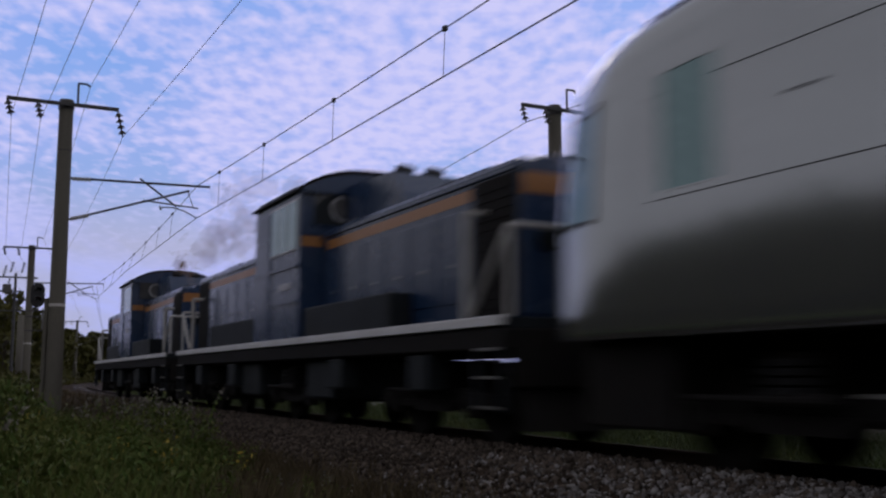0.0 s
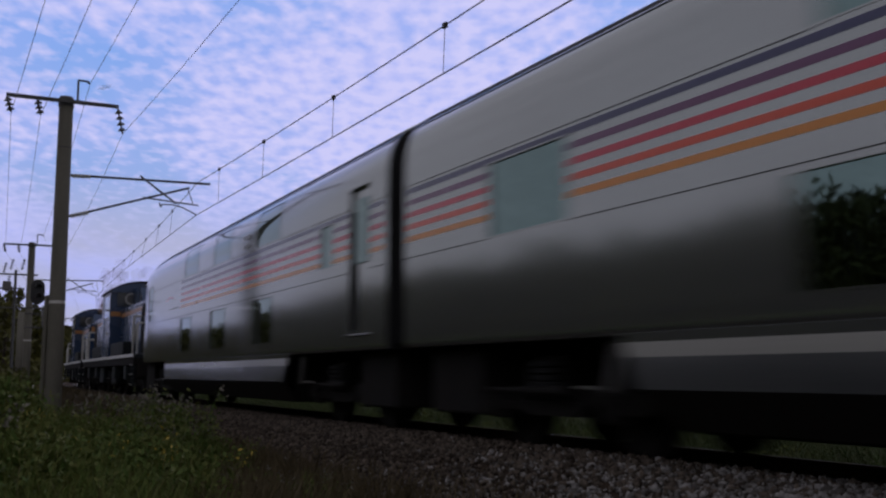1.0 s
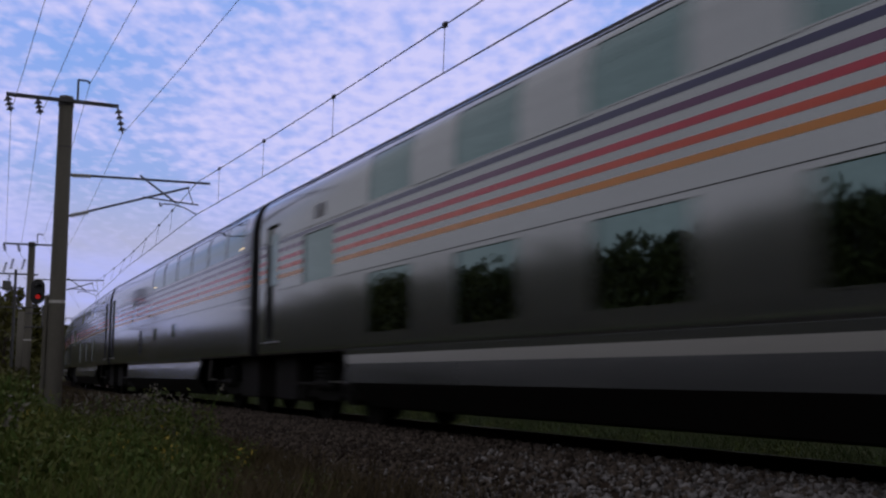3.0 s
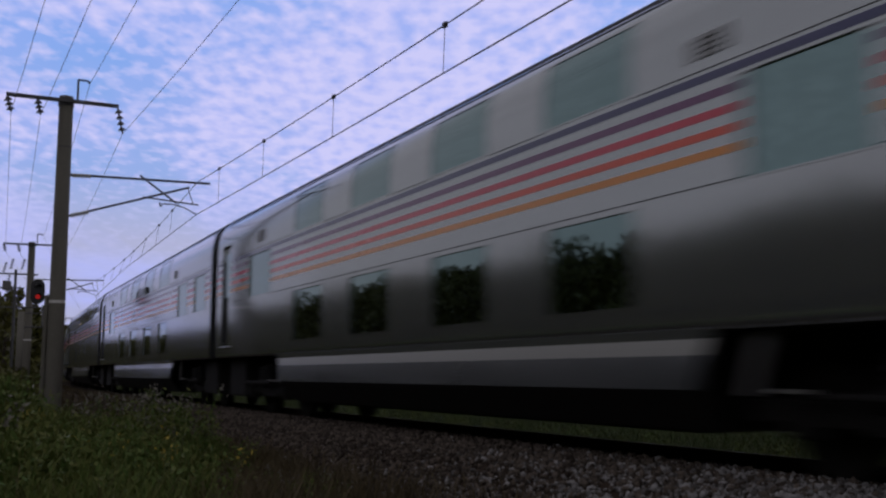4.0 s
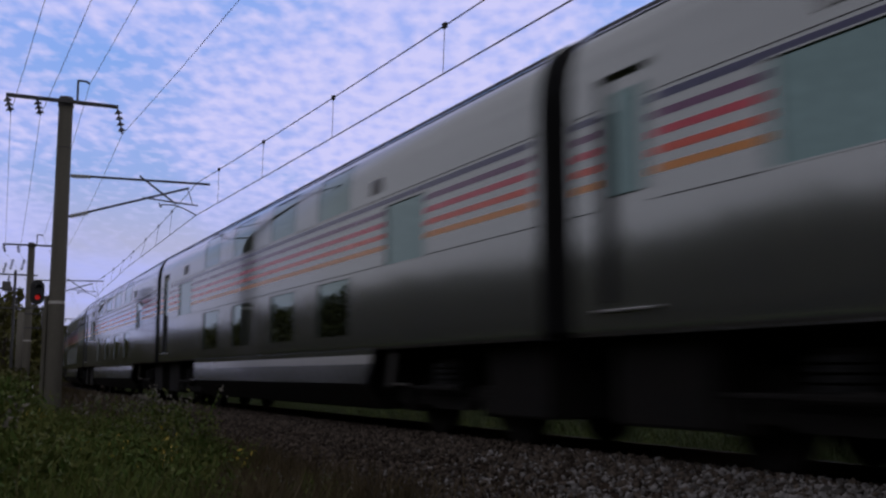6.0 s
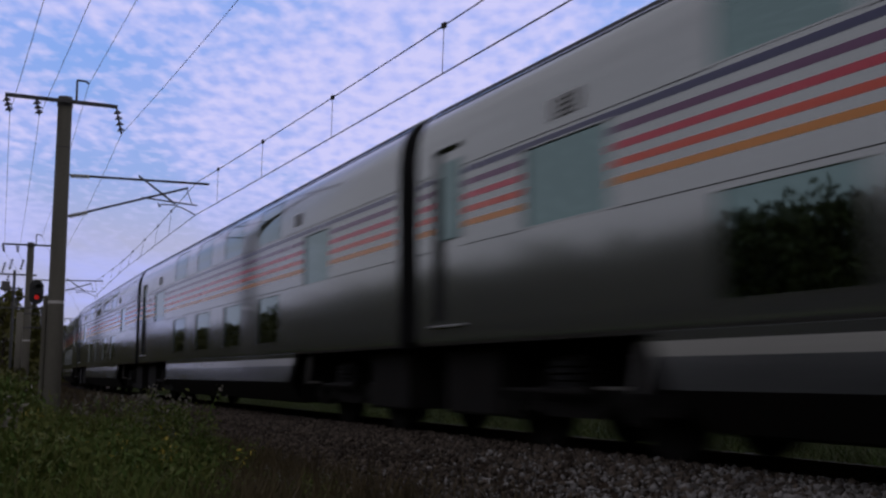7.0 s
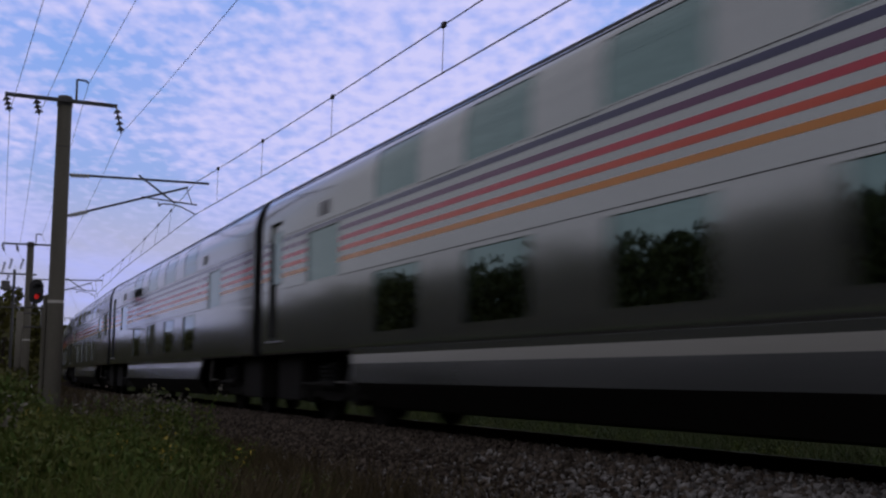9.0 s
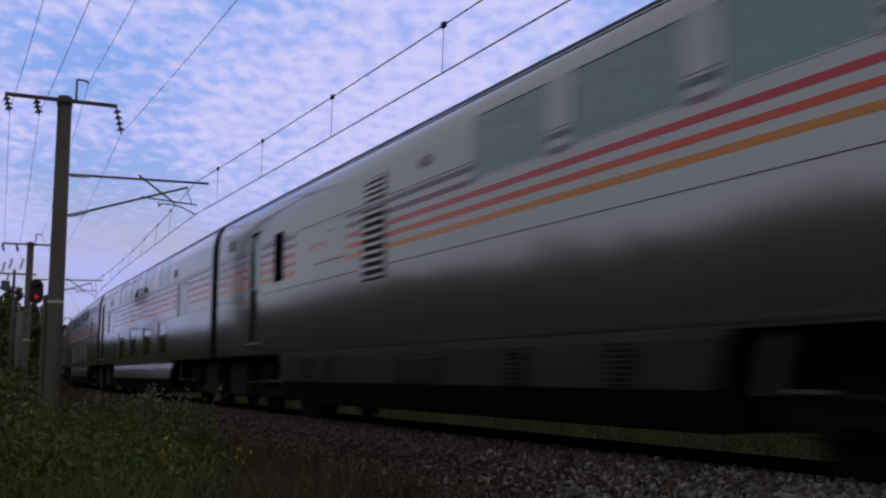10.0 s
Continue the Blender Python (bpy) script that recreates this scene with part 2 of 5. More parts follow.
def rod(bm, p0, p1, r0, r1=None, seg=8):
    p0, p1 = Vector(p0), Vector(p1)
    d = p1 - p0
    m = Matrix.Translation((p0 + p1) / 2) @ d.to_track_quat("Z", "Y").to_matrix().to_4x4()
    bmesh.ops.create_cone(bm, cap_ends=True, segments=seg, radius1=r0, radius2=r0 if r1 is None else r1, depth=d.length, matrix=m)
    return bm


def prism(bm, outline, y0, y1):
    """A slab with an outline in x and z, from y0 to y1."""
    a = [bm.verts.new((x, y0, z)) for x, z in outline]
    b = [bm.verts.new((x, y1, z)) for x, z in outline]
    bm.faces.new(a)
    bm.faces.new(b[::-1])
    for i in range(len(a)):
        j = (i + 1) % len(a)
        bm.faces.new((a[i], b[i], b[j], a[j]))
    return bm


def B():
    return bmesh.new()


def soup(name, verts, faces, mat, smooth=False):
    """A mesh out of arrays: verts n x 3, faces m x k."""
    me = bpy.data.meshes.new(name)
    k = faces.shape[1]
    me.vertices.add(len(verts))
    me.vertices.foreach_set("co", np.ascontiguousarray(verts, dtype=np.float32).ravel())
    me.loops.add(faces.size)
    me.loops.foreach_set("vertex_index", np.ascontiguousarray(faces, dtype=np.int32).ravel())
    me.polygons.add(len(faces))
    me.polygons.foreach_set("loop_start", np.arange(0, faces.size, k, dtype=np.int32))
    me.update(calc_edges=True)
    me.materials.append(mat)
    if smooth:
        me.polygons.foreach_set("use_smooth", [True] * len(faces))
    return me


def along(name, outline, s0, s1, step, mat, smooth=False):
    """A bar with an outline of (lat, z) that follows the track."""
    n = max(1, int((s1 - s0) / step))
    rows = []
    for i in range(n + 1):
        s = s0 + (s1 - s0) * i / n
        rows.append([at(s, la, z) for la, z in outline])
    k = len(outline)
    verts = np.array([tuple(p) for r in rows for p in r])
    faces = []
    for i in range(n):
        for j in range(k):
            q = (j + 1) % k
            faces.append((i * k + j, (i + 1) * k + j, (i + 1) * k + q, i * k + q))
    return soup(name, verts, np.array(faces), mat, smooth)


# ---------------------------------------------------------------- ground and track
def make_ground():
    xs = sorted({*[x * 1.0 for x in range(-40, 41, 2)], *[s * d for d in (60, 90, 150, 300, 700, 1600, 3000) for s in (-1, 1)]})
    ys = sorted({*[y * 1.0 for y in range(-40, 121, 3)], *(-3000, -1600, -700, -300, -150, -80, 150, 200, 260, 340, 500, 900, 1600, 3000)})
    v = [(x, y, GROUND + (0.05 * noise.noise((x * 0.15, y * 0.15, 0)) if abs(x) < 60 and abs(y) < 130 else 0)) for y in ys for x in xs]
    w = len(xs)
    f = [(j * w + i, j * w + i + 1, (j + 1) * w + i + 1, (j + 1) * w + i) for j in range(len(ys) - 1) for i in range(w - 1)]
    tagged(put("ground", soup("ground", np.array(v), np.array(f), SOIL, True)), "dark grassy trackside ground reaching the horizon", "ground", kind="structure")


make_ground()
ballast = put("ballast_bed", along("ballast_bed", [(-3.3, -0.86), (-2.65, -0.62), (-1.8, -0.14), (-1.2, -0.055), (-0.68, -0.07), (-0.45, -0.26), (0, -0.27), (0.45, -0.26), (1.2, -0.20), (1.8, -0.26), (2.65, -0.62), (3.3, -0.86)],
                                   -270, 340, 2.0, BED, True))
tagged(ballast, "brown-grey crushed stone ballast bank under the rails", "ballast", kind="structure")
for side in (-1, 1):
    c = side * 0.566
    rail = put("rail", along("rail", [(c - 0.0635, -0.153), (c - 0.0635, -0.14), (c - 0.009, -0.122), (c - 0.009, -0.045), (c - 0.033, -0.032), (c - 0.033, -0.004),
                                      (c + 0.033, -0.004), (c + 0.033, -0.032), (c + 0.009, -0.045), (c + 0.009, -0.122), (c + 0.0635, -0.14), (c + 0.0635, -0.153)], -270, 340, 2.0, RAIL))
    tagged(rail, "rusty steel running rail, its top coloured dark as if shaded", "rail", "pair of rails", "structure")
    put("rail_head", along("rail_head", [(c - 0.028, -0.004), (c - 0.026, 0.0), (c + 0.026, 0.0), (c + 0.028, -0.004)], -270, 340, 2.0, RAIL_HEAD), rail, None, "running surface coloured dark for the train's shade")
    rail.location.z = -0.06


def stones():
    """Loose crushed stones on the near shoulder of the bank."""
    rng = np.random.default_rng(3)
    ico = np.array([(0, 0, 1), (0.9, 0, 0.3), (0.25, 0.85, 0.35), (-0.75, 0.5, 0.25), (-0.7, -0.55, 0.3), (0.3, -0.85, 0.2), (0.5, 0.5, -0.6), (-0.5, 0.45, -0.7), (0, -0.6, -0.7)])
    tri = np.array([(0, 1, 2), (0, 2, 3), (0, 3, 4), (0, 4, 5), (0, 5, 1), (1, 6, 2), (2, 6, 7), (2, 7, 3), (3, 7, 4), (4, 7, 8), (4, 8, 5), (5, 8, 1), (1, 8, 6), (6, 8, 7)])
    n = 70000
    s = np.where(rng.random(n) < 0.14, -9 + 11.6 * rng.random(n), 2.5 + 45 * rng.random(n) ** 1.8)
    la = -0.72 - 2.5 * rng.random(n)
    far = rng.random(n) < 0.06
    la = np.where(far, -0.5 + 2.2 * rng.random(n), la)
    z = np.interp(la, [-3.3, -2.65, -1.8, -1.2, -0.68, -0.45, 0, 0.45, 1.2, 1.8], [-0.86, -0.62, -0.14, -0.055, -0.07, -0.26, -0.27, -0.26, -0.20, -0.26])
    size = 0.015 + 0.025 * rng.random(n) ** 1.6
    a = K_NEAR * s
    x0 = (1 - np.cos(a)) / K_NEAR + la * np.cos(a)
    y0 = np.sin(a) / K_NEAR - la * np.sin(a)
    v = ico[None] * (0.6 + 0.8 * rng.random((n, 9, 1))) * (0.42 + 1.0 * rng.random((n, 1, 3)))
    t1, t2 = rng.random(n) * 6.28, rng.random(n) * 6.28
    c, d = np.cos(t1)[:, None], np.sin(t1)[:, None]
    v = np.stack([v[..., 0], v[..., 1] * c - v[..., 2] * d, v[..., 1] * d + v[..., 2] * c], -1)
    c, d = np.cos(t2)[:, None], np.sin(t2)[:, None]
    v = np.stack([v[..., 0] * c - v[..., 1] * d, v[..., 0] * d + v[..., 1] * c, v[..., 2]], -1)
    v = v * size[:, None, None] + np.stack([x0, y0, z + size * 0.45], -1)[:, None, :]
    fresh = (s + 2.2 * rng.normal(size=n) + 1.5 * (la + 2.0)) < 6.6
    for pick, mat, label in ((fresh, STONE, "loose grey crushed stones on the track bank"), (~fresh, STONE_BROWN, "loose rust-brown crushed stones on the track bank")):
        k = int(pick.sum())
        f = (tri[None] + (np.arange(k) * 9)[:, None, None]).reshape(-1, 3)
        tagged(put("ballast_stones", soup("ballast_stones", v[pick].reshape(-1, 3), f, mat)), label, "ballast stones", kind="stuff")


stones()


# ---------------------------------------------------------------- train: running gear
def wheel_mesh(radius):
    bm = B()
    rod(bm, (0, -0.065, 0), (0, 0.065, 0), radius, seg=24)
    rod(bm, (0, -0.085, 0), (0, -0.06, 0), radius + 0.028, seg=24)
    rod(bm, (0, 0.055, 0), (0, 0.10, 0), 0.13, 0.11, seg=12)
    return mesh_of("wheel", bm, BLACK)


def axle_mesh():
    return mesh_of("axle", rod(B(), (0, -0.55, 0), (0, 0.55, 0), 0.075, seg=10), BLACK)


def bogie_frame_mesh():
    bm = B()
    for side in (-1, 1):
        prism(bm, [(-1.55, 0.42), (-1.55, 0.58), (-0.7, 0.66), (-0.45, 0.50), (0.45, 0.50), (0.7, 0.66), (1.55, 0.58), (1.55, 0.42), (0.7, 0.50), (0.45, 0.36), (-0.45, 0.36), (-0.7, 0.50)],
              side * 0.86, side * 1.02)
    box(bm, -0.3, 0.3, -0.9, 0.9, 0.42, 0.62, 0.03)
    box(bm, -0.2, 0.2, -1.05, 1.05, 0.62, 0.98, 0.04)
    return mesh_of("bogie_frame", bm, BLACK)


def axle_box_mesh():
    bm = B()
    box(bm, -0.15, 0.15, -0.09, 0.09, -0.14, 0.16, 0.03)
    rod(bm, (0, 0.08, 0), (0, 0.13, 0), 0.10, seg=12)
    box(bm, -0.42, -0.10, -0.05, 0.05, -0.05, 0.04, 0.015)
    return mesh_of("axle_box", bm, BLACK)


def spring_mesh():
    bm = B()
    for i in range(4):
        rod(bm, (0, 0, i * 0.07), (0, 0, i * 0.07 + 0.05), 0.24 - 0.01 * (i % 2), seg=14)
    return mesh_of("air_spring", bm, RUBBER)


def damper_mesh():
    bm = B()
    rod(bm, (-0.75, 0, 0.0), (0.0, 0, 0.0), 0.05, seg=10)
    rod(bm, (0.0, 0, 0.0), (0.75, 0, 0.0), 0.03, seg=10)
    return mesh_of("damper", bm, BLACK)


def step_mesh():
    bm = B()
    box(bm, -0.25, 0.25, -0.04, 0.04, -0.015, 0.015)
    return mesh_of("step", bm, STEEL)


WHEEL, AXLE, BOGIE, AXLE_BOX, SPRING, DAMPER, STEP = wheel_mesh(0.43), axle_mesh(), bogie_frame_mesh(), axle_box_mesh(), spring_mesh(), damper_mesh(), step_mesh()


def add_bogie(car, x, base=2.1):
    bogie = put("bogie", BOGIE, car, pose(x, 0, -0.06), "black bogie with two axles")
    for dx in (-base / 2, base / 2):
        put("axle", AXLE, bogie, pose(dx, 0, 0.43))
        for side in (-1, 1):
            put("wheel", WHEEL, bogie, pose(dx, side * 0.60, 0.43, 0, 0, 0 if side > 0 else 180))
            put("axle_box", AXLE_BOX, bogie, pose(dx, side * 0.98, 0.45, 0, 0, 0 if side > 0 else 180))
    for side in (-1, 1):
        put("air_spring", SPRING, bogie, pose(0, side * 0.98, 0.66))
        put("damper", DAMPER, bogie, pose(0.25, side * 1.16, 0.62))
    return bogie


# ---------------------------------------------------------------- train: coaches
HALF, SIDE_TOP, ROOF_TOP = 1.42, 3.05, 4.28


def flank(z):
    """Half the width of a coach at height z."""
    if z <= SIDE_TOP:
        return HALF - (0.03 * ((1.14 - z) / 0.08) ** 2 if z < 1.14 else 0)
    r = min(1.0, (z - SIDE_TOP) / (ROOF_TOP - SIDE_TOP))
    return HALF * max(0.0, 1 - r ** 4) ** 0.42


def nose(u, rounded):
    """How far the rounded end draws in the width and the height."""
    if not rounded or u > 3.9:
        return 1.0, 0.0
    wide = 1 - 0.14 * (max(0, 1.7 - u) / 1.45) ** 2
    return wide, 0.34 * ((3.9 - u) / 3.65) ** 2


def skin_point(u, z, side, rounded, lift=0.0):
    wide, drop = nose(u, rounded)
    zz = z - drop * max(0, (z - 2.3) / (ROOF_TOP - 2.3)) if z > 2.3 else z
    if rounded and u < 3.0 and z > 1.5:  # the end leans back towards the roof
        u += 0.20 * ((z - 1.5) / 1.7) ** 2 * ((3.0 - u) / 2.75) ** 2
    return Vector((PITCH / 2 - u, side * (flank(z) * wide + lift), zz))


ZS = [1.06, 1.08, 1.10, 1.14, 1.5, 2.0, 2.3, 2.6, 3.05, 3.15, 3.25, 3.35, 3.45, 3.55, 3.65, 3.74, 3.82, 3.90, 3.97, 4.03, 4.09, 4.14, 4.18, 4.22, 4.245, 4.265, 4.275, 4.28]


def merged(values, gap=0.008):
    out = []
    for v in sorted(values):
        if not out or v - out[-1] > gap:
            out.append(v)
    return out


def snap(values, v):
    return min(values, key=lambda q: abs(q - v))


def patch(bm, us, zs, side, rounded, lift):
    g = [[bm.verts.new(skin_point(u, z, side, rounded, lift)) for z in zs] for u in us]
    for i in range(len(us) - 1):
        for j in range(len(zs) - 1):
            bm.faces.new((g[i][j], g[i + 1][j], g[i + 1][j + 1], g[i][j + 1]))


def shell(openings, u0, u1, rounded):
    """The outer skin with its openings cut through on both sides, closed at the ends."""
    us = merged([u0, u1, *[o[0] for o in openings], *[o[1] for o in openings], *([0.35, 0.5, 0.75, 0.95, 1.2, 1.5, 1.8, 2.3, 2.8, 3.3, 3.9] if rounded else []), 5, 10, 15], 0.02)
    zs = merged([*[z for z in ZS if all(abs(z - e) > 0.012 for o in openings for e in (o[2], o[3]))], *[o[2] for o in openings], *[o[3] for o in openings]])
    bm = B()
    cols = {}
    for side in (-1, 1):
        for i, u in enumerate(us):
            for j, z in enumerate(zs):
                if side > 0 and j == len(zs) - 1:
                    cols[side, i, j] = cols[-1, i, j]
                else:
                    cols[side, i, j] = bm.verts.new(skin_point(u, z, side, rounded))
        for i in range(len(us) - 1):
            for j in range(len(zs) - 1):
                cu, cz = (us[i] + us[i + 1]) / 2, (zs[j] + zs[j + 1]) / 2
                if any(o[0] < cu < o[1] and o[2] < cz < o[3] for o in openings):
                    continue
                bm.faces.new((cols[side, i, j], cols[side, i + 1, j], cols[side, i + 1, j + 1], cols[side, i, j + 1]))
    for i in (0, len(us) - 1):
        bm.faces.new([cols[-1, i, j] for j in range(len(zs))] + [cols[1, i, j] for j in range(len(zs) - 2, -1, -1)])
    for i in range(len(us) - 1):
        bm.faces.new((cols[-1, i, 0], cols[1, i, 0], cols[1, i + 1, 0], cols[-1, i + 1, 0]))
    return bm, us, zs


def z_steps(z0, z1):
    return merged([z0, z1, *[z for z in ZS if z0 + 0.02 < z < z1 - 0.02]])


def window_frame(bm, u0, u1, z0, z1, side, rounded, border=0.014, deep=0.035):
    """A gasket round an opening: a flat rim 4 mm proud and a reveal that goes in to the pane."""
    zs = z_steps(z0, z1)
    inner = [(u0, z) for z in zs] + [(u1, z) for z in reversed(zs)]
    outer = [(u0 - border, z) for z in (z0 - border, *zs[1:-1], z1 + border)] + [(u1 + border, z) for z in (z1 + border, *reversed(zs[1:-1]), z0 - border)]
    rows = [[bm.verts.new(skin_point(u, z, side, rounded, d)) for u, z in loop] for loop, d in ((outer, 0.0), (outer, 0.006), (inner, 0.006), (inner, -deep))]
    n = len(inner)
    for a, b in zip(rows, rows[1:]):
        for i in range(n):
            j = (i + 1) % n
            bm.faces.new((a[i], a[j], b[j], b[i]))


def coach(name, label, upper=(), mid=(), lower=(), doors=(), vents=(), stripes=((0.34, 19.6, 5),), grilles=(), rounded=False, skirt=(4.6, 15.45), dining=False, lounge=(), dark=()):
    """A double-deck sleeping coach. Lengths run from its leading end; both flanks are alike."""
    car = tagged(new(name), label, "railway coach", "coaches of the train")
    u0, u1 = (0.25 if rounded else 0.27), 19.73
    holes = [(a, b, 3.13, 3.80) for a, b in upper] + [(a, b, 2.90, 3.62) for a, b in lounge] + [(a, b, z0, z1) for a, b, z0, z1 in mid] + [(a, b, 1.29, 2.12) for a, b in lower] + [(a, b, 1.30, 3.40) for a, b in doors]
    bm, us, zs = shell(holes, u0, u1, rounded)
    part("body", bm, SILVER, car, "silver metallic painted body with a reflective sheen", True)
    body = car.children[-1]
    body.data.set_sharp_from_angle(angle=radians(30))
    for side in (1, -1):
        for a, b, z0, z1 in holes[:len(holes) - len(doors)]:
            bm = B()
            window_frame(bm, a, b, z0, z1, side, rounded, border=0.06 if (a, b) in dark and rounded else 0.014, deep=0.10 if (a, b) in dark and not rounded else 0.012 if z1 > 3.1 else 0.035)
            frame_ob = part("window_frame", bm, RUBBER if (a, b) in dark else SILVER, car)
            bm = B()
            patch(bm, [a, b], z_steps(z0, z1), side, rounded, -0.085 if (a, b) in dark and not rounded else -0.004 if z1 > 3.1 else -0.02)
            part("pane", bm, GLASS, frame_ob, "tinted window glass", z0 > 3.0)
        for a, b in doors:
            bm = B()
            patch(bm, [a, a + 0.12, b - 0.10, b], z_steps(1.30, 3.40), side, rounded, -0.07)
            for u in (a, b):
                zz = z_steps(1.30, 3.40)
                p = [bm.verts.new(skin_point(u, z, side, rounded, 0)) for z in zz]
                q = [bm.verts.new(skin_point(u, z, side, rounded, -0.07)) for z in zz]
                for i in range(len(zz) - 1):
                    bm.faces.new((p[i], p[i + 1], q[i + 1], q[i]))
            for z in (1.30, 3.40):
                bm.faces.new([bm.verts.new(skin_point(u, z, side, rounded, d)) for u, d in ((a, 0), (b, 0), (b, -0.07), (a, -0.07))])
            door = part("door", bm, SILVER, car, "recessed folding passenger door")
            y = side * (HALF - 0.055)
            part("door_window", box(B(), 10 - b + 0.18, 10 - a - 0.15, y - 0.01, y + 0.01, 2.3, 3.24, 0.004), GLASS, door, "narrow dark door window")
            part("door_edge", box(B(), 10 - a - 0.11, 10 - a - 0.01, y - 0.012, y + 0.022, 1.36, 3.06, 0.005), RUBBER, door, "dark rubber door edge")
            part("sill", box(B(), 10 - b - 0.05, 10 - a + 0.05, side * HALF - 0.01, side * HALF + 0.03, 1.265, 1.29, 0.005), STEEL, door, "bright metal door sill")
        for a, b, count in stripes:
            cuts = sorted((max(a, h[0] - 0.04), min(b, h[1] + 0.04), h[2], h[3]) for h in holes if h[1] > a and h[0] < b)
            for colour, z in list(zip((S_NAVY, S_PURPLE, S_RED, S_VERM, S_ORANGE), (3.035, 2.885, 2.73, 2.575, 2.42)))[5 - count:]:
                p = a
                for c0, c1, z0, z1 in cuts + [(b, b, 0, 9)]:
                    if z0 - 0.03 < z < z1 + 0.03 or c0 == b:
                        if c0 - p > 0.02:
                            bm = B()
                            patch(bm, merged([p, *[q for q in (1.4, 2, 3, 3.9) if rounded and p < q < c0], c0], 0.02), [z - 0.034, z + 0.034], side, rounded, 0.003)
                            part("stripe", bm, colour, car, colour.name.replace("_", " ") + " along the flank")
                        p = max(p, c1)
        for z, w in ((2.18, 0.0045), (3.105, 0.004)):
            p = u0 + (1.6 if rounded else 0.02)
            for h in sorted(holes) + [(u1 + 0.02, u1, 0, 9)]:
                if h[2] - 0.04 < z < h[3] + 0.04:
                    if h[0] - 0.05 - p > 0.02:
                        bm = B()
                        patch(bm, [p, h[0] - 0.04], [z - w, z + w], side, rounded, 0.004)
                        part("seam", bm, RUBBER, car, "dark seam line along the flank")
                    p = max(p, h[1] + 0.04)
        bm = B()
        patch(bm, merged([max(u0, 1.6) if rounded else u0, *((2.2, 2.9, 3.9) if rounded else ()), u1]), [3.92, 3.96], side, rounded, 0.02)
        patch(bm, merged([max(u0, 1.6) if rounded else u0, *((2.2, 2.9, 3.9) if rounded else ()), u1]), [3.915, 3.92], side, rounded, 0.012)
        part("rain_gutter", bm, ROOF, car, "dark rain gutter along the roof edge")
        bm = B()
        patch(bm, merged([1.5 if rounded else u0, *((2.2, 2.9, 3.9) if rounded else ()), u1]), [3.965, 4.0, 4.04, 4.09, 4.14, 4.18, 4.22, 4.245, 4.265, 4.275, 4.279], side, rounded, 0.008)
        part("roof_panel", bm, ROOF, car, "dark grey roof panel", True)
        for a, b, z0, z1 in vents:
            bm = B()
            patch(bm, [a, b], z_steps(z0, z1), side, rounded, 0.006)
            v = part("vent", bm, VENT, car, "small dull grey ventilation louvre")
            for i in range(4):
                z = z0 + (z1 - z0) * (i + 0.5) / 4
                bm = B()
                patch(bm, [a + 0.02, b - 0.02], [z - 0.018, z + 0.012], side, rounded, 0.018)
                part("slat", bm, VENT, v)
        for a, b, z0, z1 in grilles:
            bm = B()
            patch(bm, [a, b], z_steps(z0, z1), side, rounded, 0.004)
            g = part("louvre", bm, RUBBER, car, "black louvre with bright slats")
            n = max(4, int((z1 - z0) / 0.11))
            for i in range(n):
                z = z0 + (z1 - z0) * (i + 0.5) / n
                bm = B()
                patch(bm, [a + 0.02, b - 0.02], [z - 0.022, z + 0.022], side, rounded, 0.022)
                part("slat", bm, SILVER, g)
        # skirt between the bogies
        a, b = skirt
        y = side * 1.0
        def band(z0, z1, y0, y1, slope=0.57):
            bm = B()
            pts = [(a + (1.06 - z0) * slope, z0, y0), (b - (1.06 - z0) * 0.3, z0, y0), (b - (1.06 - z1) * 0.3, z1, y1), (a + (1.06 - z1) * slope, z1, y1)]
            out = [bm.verts.new((10 - u, y * w, z)) for u, z, w in pts]
            inn = [bm.verts.new((10 - u, y * (w - 0.06), z)) for u, z, w in pts]
            bm.faces.new(out)
            bm.faces.new(inn[::-1])
            for i in range(4):
                j = (i + 1) % 4
                bm.faces.new((out[i], inn[i], inn[j], out[j]))
            return bm
        sk = part("skirt", band(0.60, 0.868, 1.43 if lounge else 1.456, 1.424), SKIRT_BLUE, car, "slate blue-grey skirt panel")
        # upper band is lighter than the panel below, except on the lounge coach
        part("upper_band", band(0.868, 0.995, 1.424, 1.42 if lounge else 1.406), SKIRT_BLUE if lounge else SKIRT_LIGHT, sk, "" if lounge else "light grey skirt band")
        part("top_fillet", band(0.995, 1.075, 1.402, 1.402), SILVER, sk)
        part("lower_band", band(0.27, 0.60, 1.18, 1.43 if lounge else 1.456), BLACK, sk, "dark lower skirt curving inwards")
        for u in (a - 0.42, b + 0.18):
            bm = B()
            prism(bm, [(10 - u, 0.56), (10 - u - 0.12, 0.56), (10 - u - 0.30, 1.04), (10 - u - 0.14, 1.04)], side * 1.22, side * 1.26)
            part("stay", bm, GREY_METAL, car, "slanting grey stay plate beside the bogie")
        for u in (3.9, 16.1):
            put("footstep", STEP, car, pose(10 - u, side * 1.24, 0.60) @ Matrix.Diagonal((0.55, 1, 1, 1)), "bright metal footstep")
    if dining:
        for u in (9.28, 18.95):
            part("table_lamp", rod(B(), (10 - u - 0.10, HALF + 0.002, 3.20), (10 - u + 0.10, HALF + 0.002, 3.20), 0.012, seg=8), CABIN_LAMP, car, "small lit table lamp at the window")
